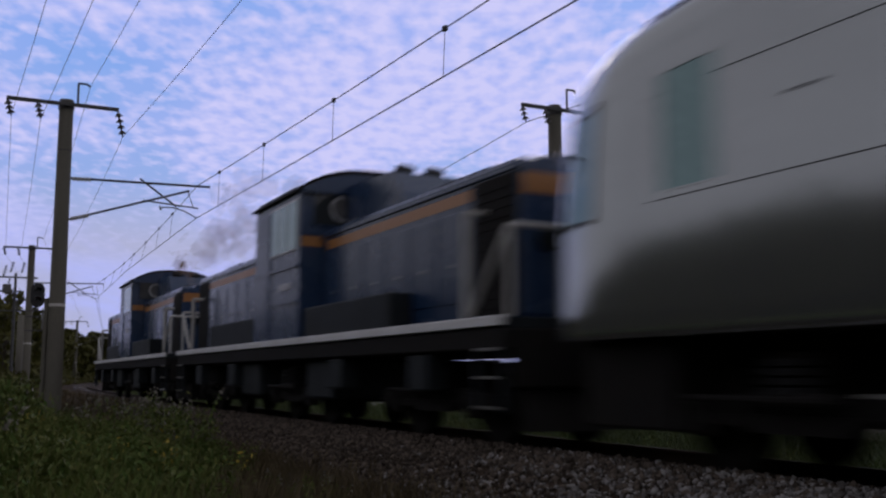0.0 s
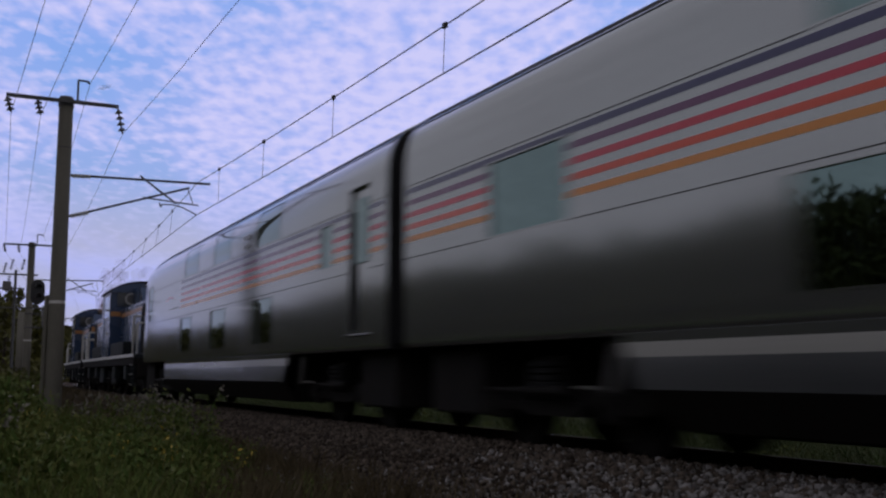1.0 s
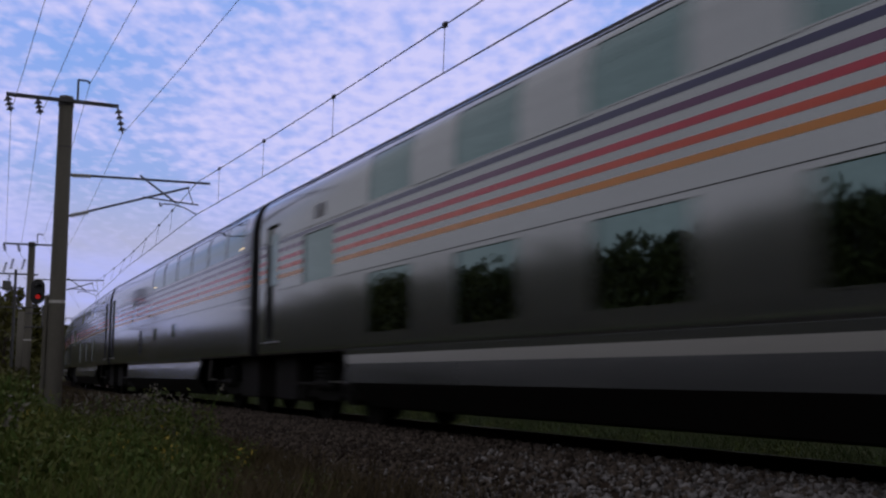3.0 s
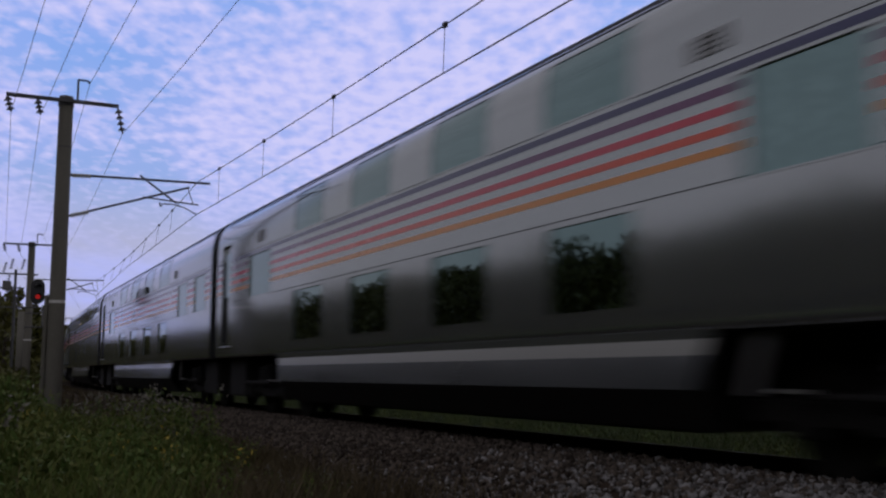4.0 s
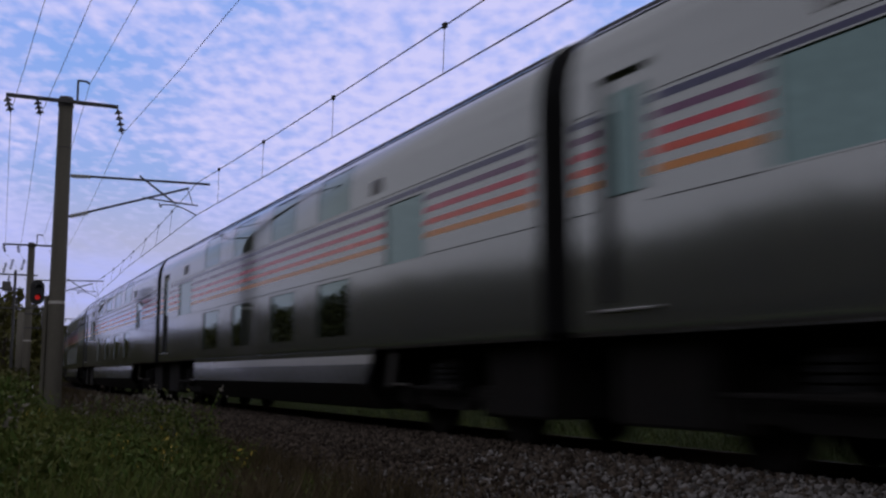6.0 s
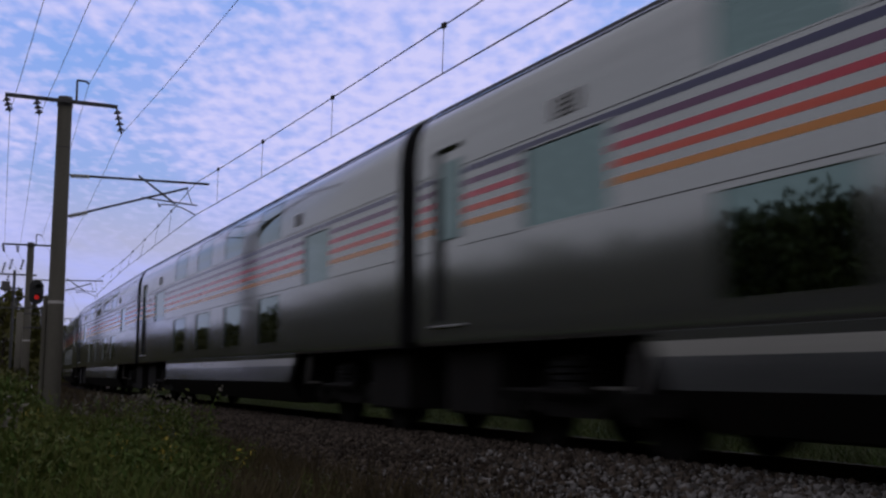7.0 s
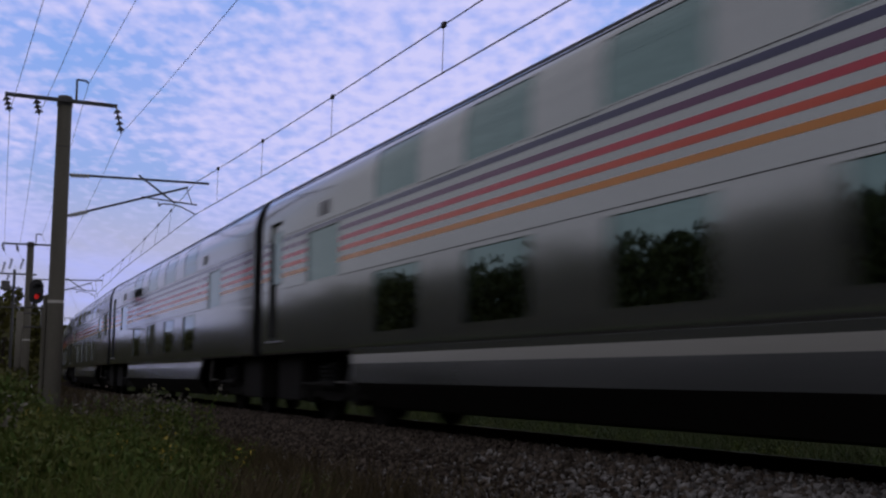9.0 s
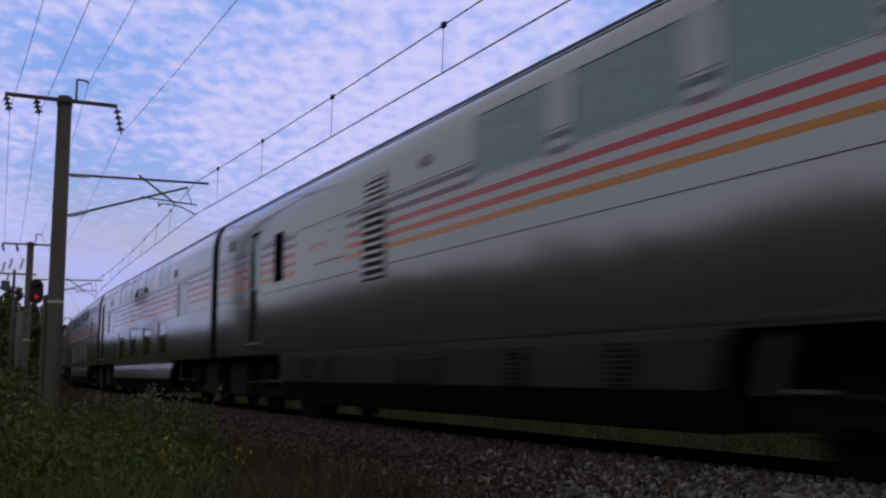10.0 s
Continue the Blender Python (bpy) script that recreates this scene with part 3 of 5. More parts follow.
    # ends: gangway, coupler, floor pan, roof gear
    for u, sgn in ((u0, 1), (u1, -1)):
        x = 10 - u
        bm = B()
        rows = []
        for i in range(9):
            d, e = 0.026 * i * sgn, 0.05 * (i % 2)
            outline = [(-1.33 + e, 1.12 + e), (1.33 - e, 1.12 + e), (1.33 - e, 3.5), (1.1 - e, 3.88 - e), (-1.1 + e, 3.88 - e), (-1.33 + e, 3.5)]
            rows.append([bm.verts.new((x + d, q, z)) for q, z in outline])
        for q, r in zip(rows, rows[1:]):
            for i in range(6):
                j = (i + 1) % 6
                bm.faces.new((q[i], q[j], r[j], r[i]))
        bm.faces.new(rows[-1])
        wall = B()
        ring = [skin_point(u, z, 1, rounded) for z in ZS] + [skin_point(u, z, -1, rounded) for z in reversed(ZS[:-1])]
        wall.faces.new([wall.verts.new((q.x + 0.006 * sgn, q.y * 0.985, q.z - 0.01)) for q in ring])
        if not (rounded and sgn > 0):
            part("end_wall", wall, RUBBER, car, "dark coach end wall")
        gang = part("gangway", bm, RUBBER, car, "black folded rubber gangway") if not (rounded and sgn > 0) else part("end_door", box(B(), x, x + 0.03, -0.5, 0.5, 1.15, 3.1, 0.01), GREY_METAL, car)
        part("coupler", box(rod(B(), (x - 0.4 * sgn, 0, 0.88), (x + 0.22 * sgn, 0, 0.88), 0.09, seg=10), x + 0.05 * sgn, x + 0.25 * sgn, -0.16, 0.16, 0.74, 1.02, 0.03), BLACK, car)
    part("floor_pan", box(B(), 10 - b + 0.4, 10 - a - 0.5, -1.1, 1.1, 0.24, 1.05, 0.03), BLACK, car, "black underfloor pan")
    for xx in (-8.85, 8.85):
        part("equipment_box", box(B(), xx - 0.62, xx + 0.62, -1.15, 1.15, 0.27, 1.05, 0.03), BLACK, car, "black underfloor equipment box")
    for xx in (-7.05, 7.05):
        part("bogie_well", box(B(), xx - 1.9, xx + 1.9, -0.45, 0.45, 0.34, 1.06, 0.03), BLACK, car, "black bolster and pipework over the bogie")
    for xx in (-7.05, 7.05):
        add_bogie(car, xx)
    return car


UP = [(5.48, 6.83), (8.05, 9.45), (10.68, 12.05), (13.22, 14.6)]
LOW = [(5.45, 6.85), (8.02, 9.42), (10.70, 12.05), (13.25, 14.58)]
SLEEPER_LABEL = "silver double-deck sleeping coach with sunset-coloured stripes"
VENTS = [(3.25, 3.7, 3.2, 3.42), (15.38, 15.78, 3.2, 3.40)]
coach_a = coach("sleeping_coach", SLEEPER_LABEL + " and one rear window", UP, [(2.72, 4.12, 2.20, 3.0), (15.92, 17.1, 2.17, 2.97)], LOW, [(0.70, 1.40)], VENTS)
coach_b = coach("sleeping_coach", SLEEPER_LABEL + " and two rear windows", UP, [(2.72, 4.12, 2.20, 3.0), (15.92, 17.1, 2.17, 2.97), (17.95, 19.12, 2.17, 3.0)], LOW, [(0.70, 1.40)], VENTS)
coach_one = coach("leading_coach", "silver double-deck coach with a rounded end and stripes", [(6.95, 8.4), (10.0, 11.45), (13.4, 14.9)], [(0.42, 0.92, 2.17, 3.30), (2.0, 2.62, 2.25, 3.28), (17.1, 17.62, 2.35, 3.0)],
                  [(6.55, 7.8), (9.75, 11.1), (13.2, 14.5)], [(18.35, 19.1)], [(12.55, 13.0, 3.38, 3.44), (12.55, 13.0, 3.2, 3.26)], ((6.55, 19.6, 5),), rounded=True, dark=((0.42, 0.92),))
coach_two = coach("sleeping_coach", SLEEPER_LABEL + " and three lower windows", [(6.9, 8.3), (10.0, 11.4), (13.1, 14.5)], [(2.4, 3.85, 2.2, 3.0)],
                  [(6.6, 8.0), (9.95, 11.25), (13.15, 14.45)], [(18.4, 19.1)], [(12.35, 12.7, 3.25, 3.4)])
coach_three = coach("dining_coach", "silver dining coach with a long row of upper windows", [(8.85, 10.5), (10.62, 12.3), (12.42, 14.1), (14.22, 15.9), (16.02, 17.6), (17.72, 19.1)],
                    [(5.3, 5.66, 2.82, 3.0), (9.25, 9.75, 1.68, 2.0), (12.0, 12.5, 1.68, 2.0)], [], [(0.45, 1.15)], [], grilles=[(6.65, 7.2, 1.36, 2.02)], dining=True)
coach_last = coach("lounge_coach", "silver lounge and generator coach with large louvres and stripes", [], [(4.25, 4.75, 2.35, 3.20)], [],
                   [(2.72, 3.38)], [(1.1, 1.6, 3.22, 3.44), (10.2, 10.5, 3.3, 3.42)], ((0.4, 5.4, 5), (7.75, 19.6, 5)), grilles=[(8.35, 9.15, 2.0, 3.0), (8.45, 9.15, 3.12, 3.45), (14.38, 14.68, 1.67, 1.85)], lounge=[(11.6, 13.1), (13.5, 15.1), (15.5, 17.0), (17.4, 18.9)], dark=((4.25, 4.75),))


def emblem(car, u, z, wide):
    """A thin red arc over a line of faded lettering."""
    bm = B()
    for i in range(10):
        a0, a1 = math.pi * (0.15 + 0.07 * i), math.pi * (0.15 + 0.07 * (i + 1))
        p = [(10 - u + wide * math.cos(a) * k, HALF + 0.004, z + 0.17 * math.sin(a) * k) for a, k in ((a0, 1.0), (a1, 1.0), (a1, 0.80), (a0, 0.80))]
        bm.faces.new([bm.verts.new(q) for q in p])
    part("emblem", bm, S_RED, car, "thin red arc emblem")
    for du, w in ((0.1, 0.3), (0.5, 0.36), (0.9, 0.28)):
        part("lettering_bar", box(B(), 10 - u - du - w / 2, 10 - u - du + w / 2, HALF, HALF + 0.004, z - 0.18, z - 0.15), LETTERING, car)
    part("mark", box(B(), 10 - u - 0.68, 10 - u - 0.46, HALF, HALF + 0.004, z + 0.28, z + 0.31), S_NAVY, car)


emblem(coach_last, 6.5, 2.62, 0.45)
emblem(coach_one, 5.2, 2.60, 0.52)
part("door_latch", box(B(), 10 - 3.62, 10 - 3.40, HALF, HALF + 0.012, 2.73, 2.75), RUBBER, coach_one, "small dark recessed latch")
for u0, u1, z0, z1 in ((5.95, 6.3, 0.66, 0.98), (6.85, 7.2, 0.66, 0.98), (9.5, 10.8, 0.62, 0.92), (12.25, 12.65, 0.62, 1.0), (14.0, 14.4, 0.62, 1.0)):
    part("skirt_opening", box(B(), 10 - u1, 10 - u0, 1.40, 1.452, z0, z1, 0.01), RUBBER, coach_last, "dark opening in the skirt")
for u0, u1 in ((12.25, 12.65), (14.0, 14.4)):
    for i in range(7):
        part("skirt_slat", box(B(), 10 - u1 + 0.01, 10 - u0 - 0.01, 1.43, 1.468, 0.635 + i * 0.05, 0.655 + i * 0.05), SKIRT_BLUE, coach_last)

COACHES = [coach_one, coach_two, coach_three, coach_b]
COACHES.append(copy_thing(coach_b, Matrix()))
COACHES += [coach_a, copy_thing(coach_a, Matrix()), copy_thing(coach_a, Matrix()), copy_thing(coach_b, Matrix()), copy_thing(coach_a, Matrix()), copy_thing(coach_a, Matrix()), coach_last]


# ---------------------------------------------------------------- train: locomotives
def locomotive():
    loco = tagged(new("diesel_locomotive"), "dark blue centre-cab diesel locomotive with gold bands and white handrails", "locomotive", "pair of locomotives")
    part("frame", box(B(), -8.1, 8.1, -1.42, 1.42, 1.02, 1.24, 0.02), BLACK, loco, "black underframe")
    for side in (-1, 1):
        part("side_sill", box(B(), -8.1, 8.1, side * 1.42, side * 1.46, 1.265, 1.375, 0.01), LOCO_WHITE, loco, "white-painted side sill")
    part("walkway", box(B(), -8.08, 8.08, -1.40, 1.40, 1.24, 1.36, 0.01), LOCO_GREY, loco)
    # cab
    cab_outline = [(-1.32, 1.36), (1.32, 1.36), (1.32, 3.90), (1.1, 3.98), (-1.1, 3.98), (-1.32, 3.90)]
    cab = part("cab", prism(B(), cab_outline, -1.40, 1.40), LOCO_BLUE, loco, "tall blue driving cab")
    bm = B()
    n = 13
    prof = [(-1.46 + 2.92 * i / (n - 1), 3.91 + 0.40 * (1 - (abs(i - (n - 1) / 2) / ((n - 1) / 2)) ** 2.7)) for i in range(n)]
    a = [bm.verts.new((-1.43, y, z)) for y, z in prof] + [bm.verts.new((-1.43, y, 3.86)) for y, z in reversed(prof)]
    b = [bm.verts.new((1.43, v.co.y, v.co.z)) for v in a]
    bm.faces.new(a)
    bm.faces.new(b[::-1])
    for i in range(len(a)):
        j = (i + 1) % len(a)
        bm.faces.new((a[i], b[i], b[j], a[j]))
    part("roof", bm, BLACK, cab, "black arched cab roof")
    for end in (-1, 1):
        bm = B()
        gable = [(y * 0.955, 3.865 + (z - 3.86) * 0.80) for y, z in prof]
        rows = [[bm.verts.new((end * x, y, z)) for y, z in [(-1.39, 3.84), *gable, (1.39, 3.84)]] for x in (1.30, 1.437)]
        for r in rows:
            bm.faces.new(r)
        for i in range(len(rows[0])):
            j = (i + 1) % len(rows[0])
            bm.faces.new((rows[0][i], rows[0][j], rows[1][j], rows[1][i]))
        part("gable", bm, LOCO_BLUE, cab, "blue cab end under the roof")
    for side in (-1, 1):
        y = side * 1.405
        for x0, x1 in ((-1.18, -0.70), (-0.62, -0.22), (-0.14, 0.24)):
            w = part("side_window", box(B(), x0 - 0.03, x1 + 0.03, y - 0.01, y + 0.012, 2.86, 3.76, 0.01), STEEL, cab, "bright-framed side window")
            part("pane", box(B(), x0, x1, y + side * 0.004 - 0.01, y + side * 0.004 + 0.012, 2.90, 3.72), GLASS, w)
        part("side_door", box(B(), 0.35, 1.0, y - 0.01, y + 0.018, 1.45, 3.7, 0.015), LOCO_BLUE, cab, "blue cab door")
        part("drip_strip", box(B(), -1.3, 1.3, y - 0.01, y + 0.03, 2.58, 2.62), LOCO_BLUE, cab)
        part("drip_strip", box(B(), -1.3, 0.3, y - 0.01, y + 0.03, 1.98, 2.02), LOCO_BLUE, cab)
        part("number_plate", box(B(), -0.85, -0.25, y - 0.005, y + 0.016, 2.22, 2.34, 0.005), STEEL, cab, "small bright plate")
    for end in (-1, 1):
        x = end * 1.325
        part("band", box(B(), x - 0.006, x + 0.006, -1.38, 1.38, 2.92, 3.10), LOCO_GOLD, cab, "gold band across the cab end")
        part("ledge", box(B(), x - 0.01, x + 0.03 * end + 0.01, -1.38, 1.38, 3.12, 3.15), LOCO_BLUE, cab)
        for side in (-1, 1):
            w = part("end_window", box(B(), x - 0.012, x + 0.012, side * 0.18, side * 1.20, 3.27, 3.90, 0.02), LOCO_BLUE, cab, "end window with a round clear-view screen")
            part("pane", box(B(), x - 0.018, x + 0.018, side * 0.22, side * 1.16, 3.31, 3.87), LOCO_GLASS, w)
            bm = B()
            rod(bm, (x - 0.03, side * 0.64, 3.60), (x + 0.03, side * 0.64, 3.60), 0.235, seg=24)
            part("clear_view_screen", bm, STEEL, w, "round clear-view screen")
            bm = B()
            rod(bm, (x - 0.034, side * 0.64, 3.60), (x + 0.034, side * 0.64, 3.60), 0.18, seg=24)
            part("screen_glass", bm, GREY_METAL, w, "dusty screen glass")
    # hoods, one at each end
    for end in (-1, 1):
        def X(a, b):
            return (min(end * a, end * b), max(end * a, end * b))
        x0, x1 = X(1.33, 7.75)
        hood = part("hood", box(B(), x0, x1, -1.0, 1.0, 1.36, 3.20, 0.07), LOCO_BLUE, loco, "long blue engine hood")
        part("hood_top", box(B(), x0 + 0.05, x1 - 0.05, -0.62, 0.62, 3.19, 3.26, 0.03), LOCO_BLUE, hood)
        for side in (-1, 1):
            b0, b1 = X(1.6, 6.62)
            part("band", box(B(), b0, b1, side * 1.0 - 0.004, side * 1.0 + 0.004, 2.84, 2.99), LOCO_GOLD, hood, "gold band along the hood")
            part("cornice", box(B(), x0, x1, side * 1.0 - 0.02, side * 1.0 + 0.03, 3.05, 3.09, 0.008), LOCO_BLUE, hood)
            for i in range(6):
                p0, p1 = X(1.6 + i * 0.84, 2.36 + i * 0.84)
                d = part("hatch", box(B(), p0, p1, side * 1.0 - 0.01, side * 1.0 + 0.014, 1.62, 2.76, 0.012), LOCO_BLUE, hood, "blue service hatch")
                put("latch", STEP, d, pose((p0 + p1) / 2, side * 1.02, 2.1) @ Matrix.Diagonal((0.2, 0.4, 1, 1)))
            r0, r1 = X(6.68, 7.70)
            g = part("radiator", box(B(), r0, r1, side * 1.0 - 0.01, side * 1.0 + 0.012, 1.42, 3.03, 0.01), BLACK, hood, "black radiator shutter")
            for i in range(13):
                z = 1.50 + i * 0.115
                part("slat", box(B(), r0 + 0.05, r1 - 0.05, side * 1.0, side * 1.0 + 0.022, z, z + 0.05), BLACK, g)
            t0, t1 = X(1.5, 5.0)
            part("side_tank", box(B(), t0, t1, side * 1.02, side * 1.36, 1.365, 1.86, 0.03), LOCO_GREY, loco, "dark grey box on the walkway")
        e = end * 7.755
        part("end_band", box(B(), e - 0.006, e + 0.006, -0.96, 0.96, 2.78, 3.02), LOCO_GOLD, hood, "gold band on the hood end")
        for side in (-1, 1):
            bm = B()
            rod(bm, (e - 0.02 * end, side * 0.62, 2.28), (e + 0.10 * end, side * 0.62, 2.28), 0.16, 0.14, seg=20)
            h = part("headlight", bm, LOCO_GREY, hood, "round headlight")
            part("lens", rod(B(), (e + 0.10 * end, side * 0.62, 2.28), (e + 0.11 * end, side * 0.62, 2.28), 0.12, seg=20), LOCO_GLASS, h)
        stack = part("exhaust_housing", prism(B(), [(end * 1.42, 3.2), (end * 4.0, 3.2), (end * 3.75, 3.5), (end * 3.3, 3.9), (end * 1.42, 3.98)], -0.6, 0.6), LOCO_BLUE, hood, "blue exhaust housing behind the cab")
        bm = B()
        for q in (-0.26, 0.26):
            rod(bm, (end * 3.0, q, 3.85), (end * 3.1, q, 4.04), 0.15, 0.16, seg=14)
        part("exhaust_pipe", bm, BLACK, stack, "sooty exhaust pipes")
        f0, f1 = X(5.0, 6.6)
        part("fan_cowl", box(B(), f0, f1, -0.7, 0.7, 3.2, 3.34, 0.04), LOCO_GREY, hood)
        # handrails and end platform
        for side in (-1, 1):
            bm = B()
            xr = end * 8.06
            for q0, q1 in (((xr, side * 1.32, 1.36), (xr, side * 1.32, 2.35)), ((xr, side * 1.32, 2.35), (xr, side * 0.5, 2.35)), ((xr, side * 0.5, 2.35), (xr, side * 0.5, 1.36))):
                rod(bm, q0, q1, 0.032, seg=8)
            part("handrail", bm, LOCO_RAIL, loco, "white end handrail")
            bm = B()
            xs = end * 7.05
            rod(bm, (xs, side * 1.30, 1.38), (xs, side * 1.30, 2.62), 0.045, seg=8)
            rod(bm, (xs, side * 1.30, 2.62), (xs, side * 1.05, 2.62), 0.035, seg=8)
            part("handrail", bm, LOCO_RAIL, loco, "white grab rail beside the hood")
            bm = B()
            rod(bm, (xs + 0.15 * end, side * 1.33, 1.42), (xr, side * 1.33, 2.32), 0.035, seg=8)
            part("handrail", bm, LOCO_RAIL, loco, "slanting white handrail")
            for i, z in enumerate((0.40, 0.72, 1.02)):
                put("footstep", STEP, loco, pose(end * 7.75, side * (1.40 + 0.0 * i), z), "bright step")
            for dx in (-0.28, 0.28):
                part("step_frame", box(B(), end * 7.75 + dx - 0.02, end * 7.75 + dx + 0.02, side * 1.36, side * 1.42, 0.36, 1.1), LOCO_GREY, loco)
            for k in (3.0, 5.9):
                part("sand_box", box(B(), end * k - 0.28, end * k + 0.28, side * 1.1, side * 1.38, 0.55, 1.0, 0.03), LOCO_GREY, loco, "grey sand box under the frame")
        bm = B()
        box(bm, *X(8.05, 8.14), -1.3, 1.3, 0.62, 1.24, 0.02)
        part("buffer_beam", bm, BLACK, loco)
        part("coupler", box(rod(B(), (end * 8.0, 0, 0.88), (end * 8.7, 0, 0.88), 0.1, seg=10), *X(8.55, 8.85), -0.16, 0.16, 0.74, 1.02, 0.03), BLACK, loco)
        part("snow_plough", prism(B(), [(end * 7.9, 0.16), (end * 8.2, 0.16), (end * 8.05, 0.58), (end * 7.9, 0.58)], -1.1, 1.1), BLACK, loco)
        add_bogie(loco, end * 5.6, 2.2)
    add_bogie(loco, 0.0, 1.9)
    part("fuel_tank", box(B(), -2.6, -1.35, -1.25, 1.25, 0.38, 1.0, 0.05), LOCO_GREY, loco, "grey fuel tank")
    part("fuel_tank", box(B(), 1.35, 2.6, -1.25, 1.25, 0.38, 1.0, 0.05), LOCO_GREY, loco, "grey fuel tank")
    return loco


loco_a = locomotive()
loco_b = copy_thing(loco_a, Matrix())


# ---------------------------------------------------------------- exhaust smoke
def make_smoke():
    """Thin brown haze of small drifting flakes that trails behind the leading exhaust."""
    m = bpy.data.materials.new("thin_brown_smoke")
    m.use_nodes = True
    nt = m.node_tree
    haze, clear, mix = nt.nodes.new("ShaderNodeBsdfDiffuse"), nt.nodes.new("ShaderNodeBsdfTransparent"), nt.nodes.new("ShaderNodeMixShader")
    haze.inputs[0].default_value = (0.60, 0.40, 0.29, 1)
    mix.inputs[0].default_value = 0.10
    nt.links.new(clear.outputs[0], mix.inputs[1])
    nt.links.new(haze.outputs[0], mix.inputs[2])
    nt.links.new(mix.outputs[0], nt.nodes["Material Output"].inputs[0])
    rng = np.random.default_rng(61)
    n = 105
    back = 11.5 * rng.random(n) ** 1.15
    wide = 0.16 + 0.062 * back
    c = np.stack([-back, rng.normal(size=n) * wide * 0.8, 0.1 + 0.018 * back + rng.normal(size=n) * wide * 0.75], -1)
    d = rng.normal(size=(n, 3))
    d /= np.linalg.norm(d, axis=1)[:, None]
    e = np.cross(d, rng.normal(size=(n, 3)))
    e /= np.linalg.norm(e, axis=1)[:, None]
    g = np.cross(d, e)
    r = (0.20 + 0.022 * back) * (0.7 + 0.6 * rng.random(n))
    v = np.stack([c + r[:, None] * (e * math.cos(k * math.pi / 3) + g * math.sin(k * math.pi / 3)) for k in range(6)], 1).reshape(-1, 3)
    smoke = put("exhaust_smoke", soup("exhaust_smoke", v, np.arange(6 * n).reshape(-1, 6), m))
    return tagged(smoke, "thin brown exhaust smoke trailing over the locomotives", "smoke", kind="stuff")


SMOKE = make_smoke()


# ---------------------------------------------------------------- poles and wires
POLE_TOP = 8.41


def insulator(bm, top, bottom, discs=3, r=0.11):
    top, bottom = Vector(top), Vector(bottom)
    rod(bm, top, bottom, 0.025, seg=6)
    for i in range(discs):
        p = top.lerp(bottom, (i + 0.7) / (discs + 0.5))
        d = (bottom - top).normalized() * 0.04
        rod(bm, p - d, p + d, 0.04, r, seg=12)


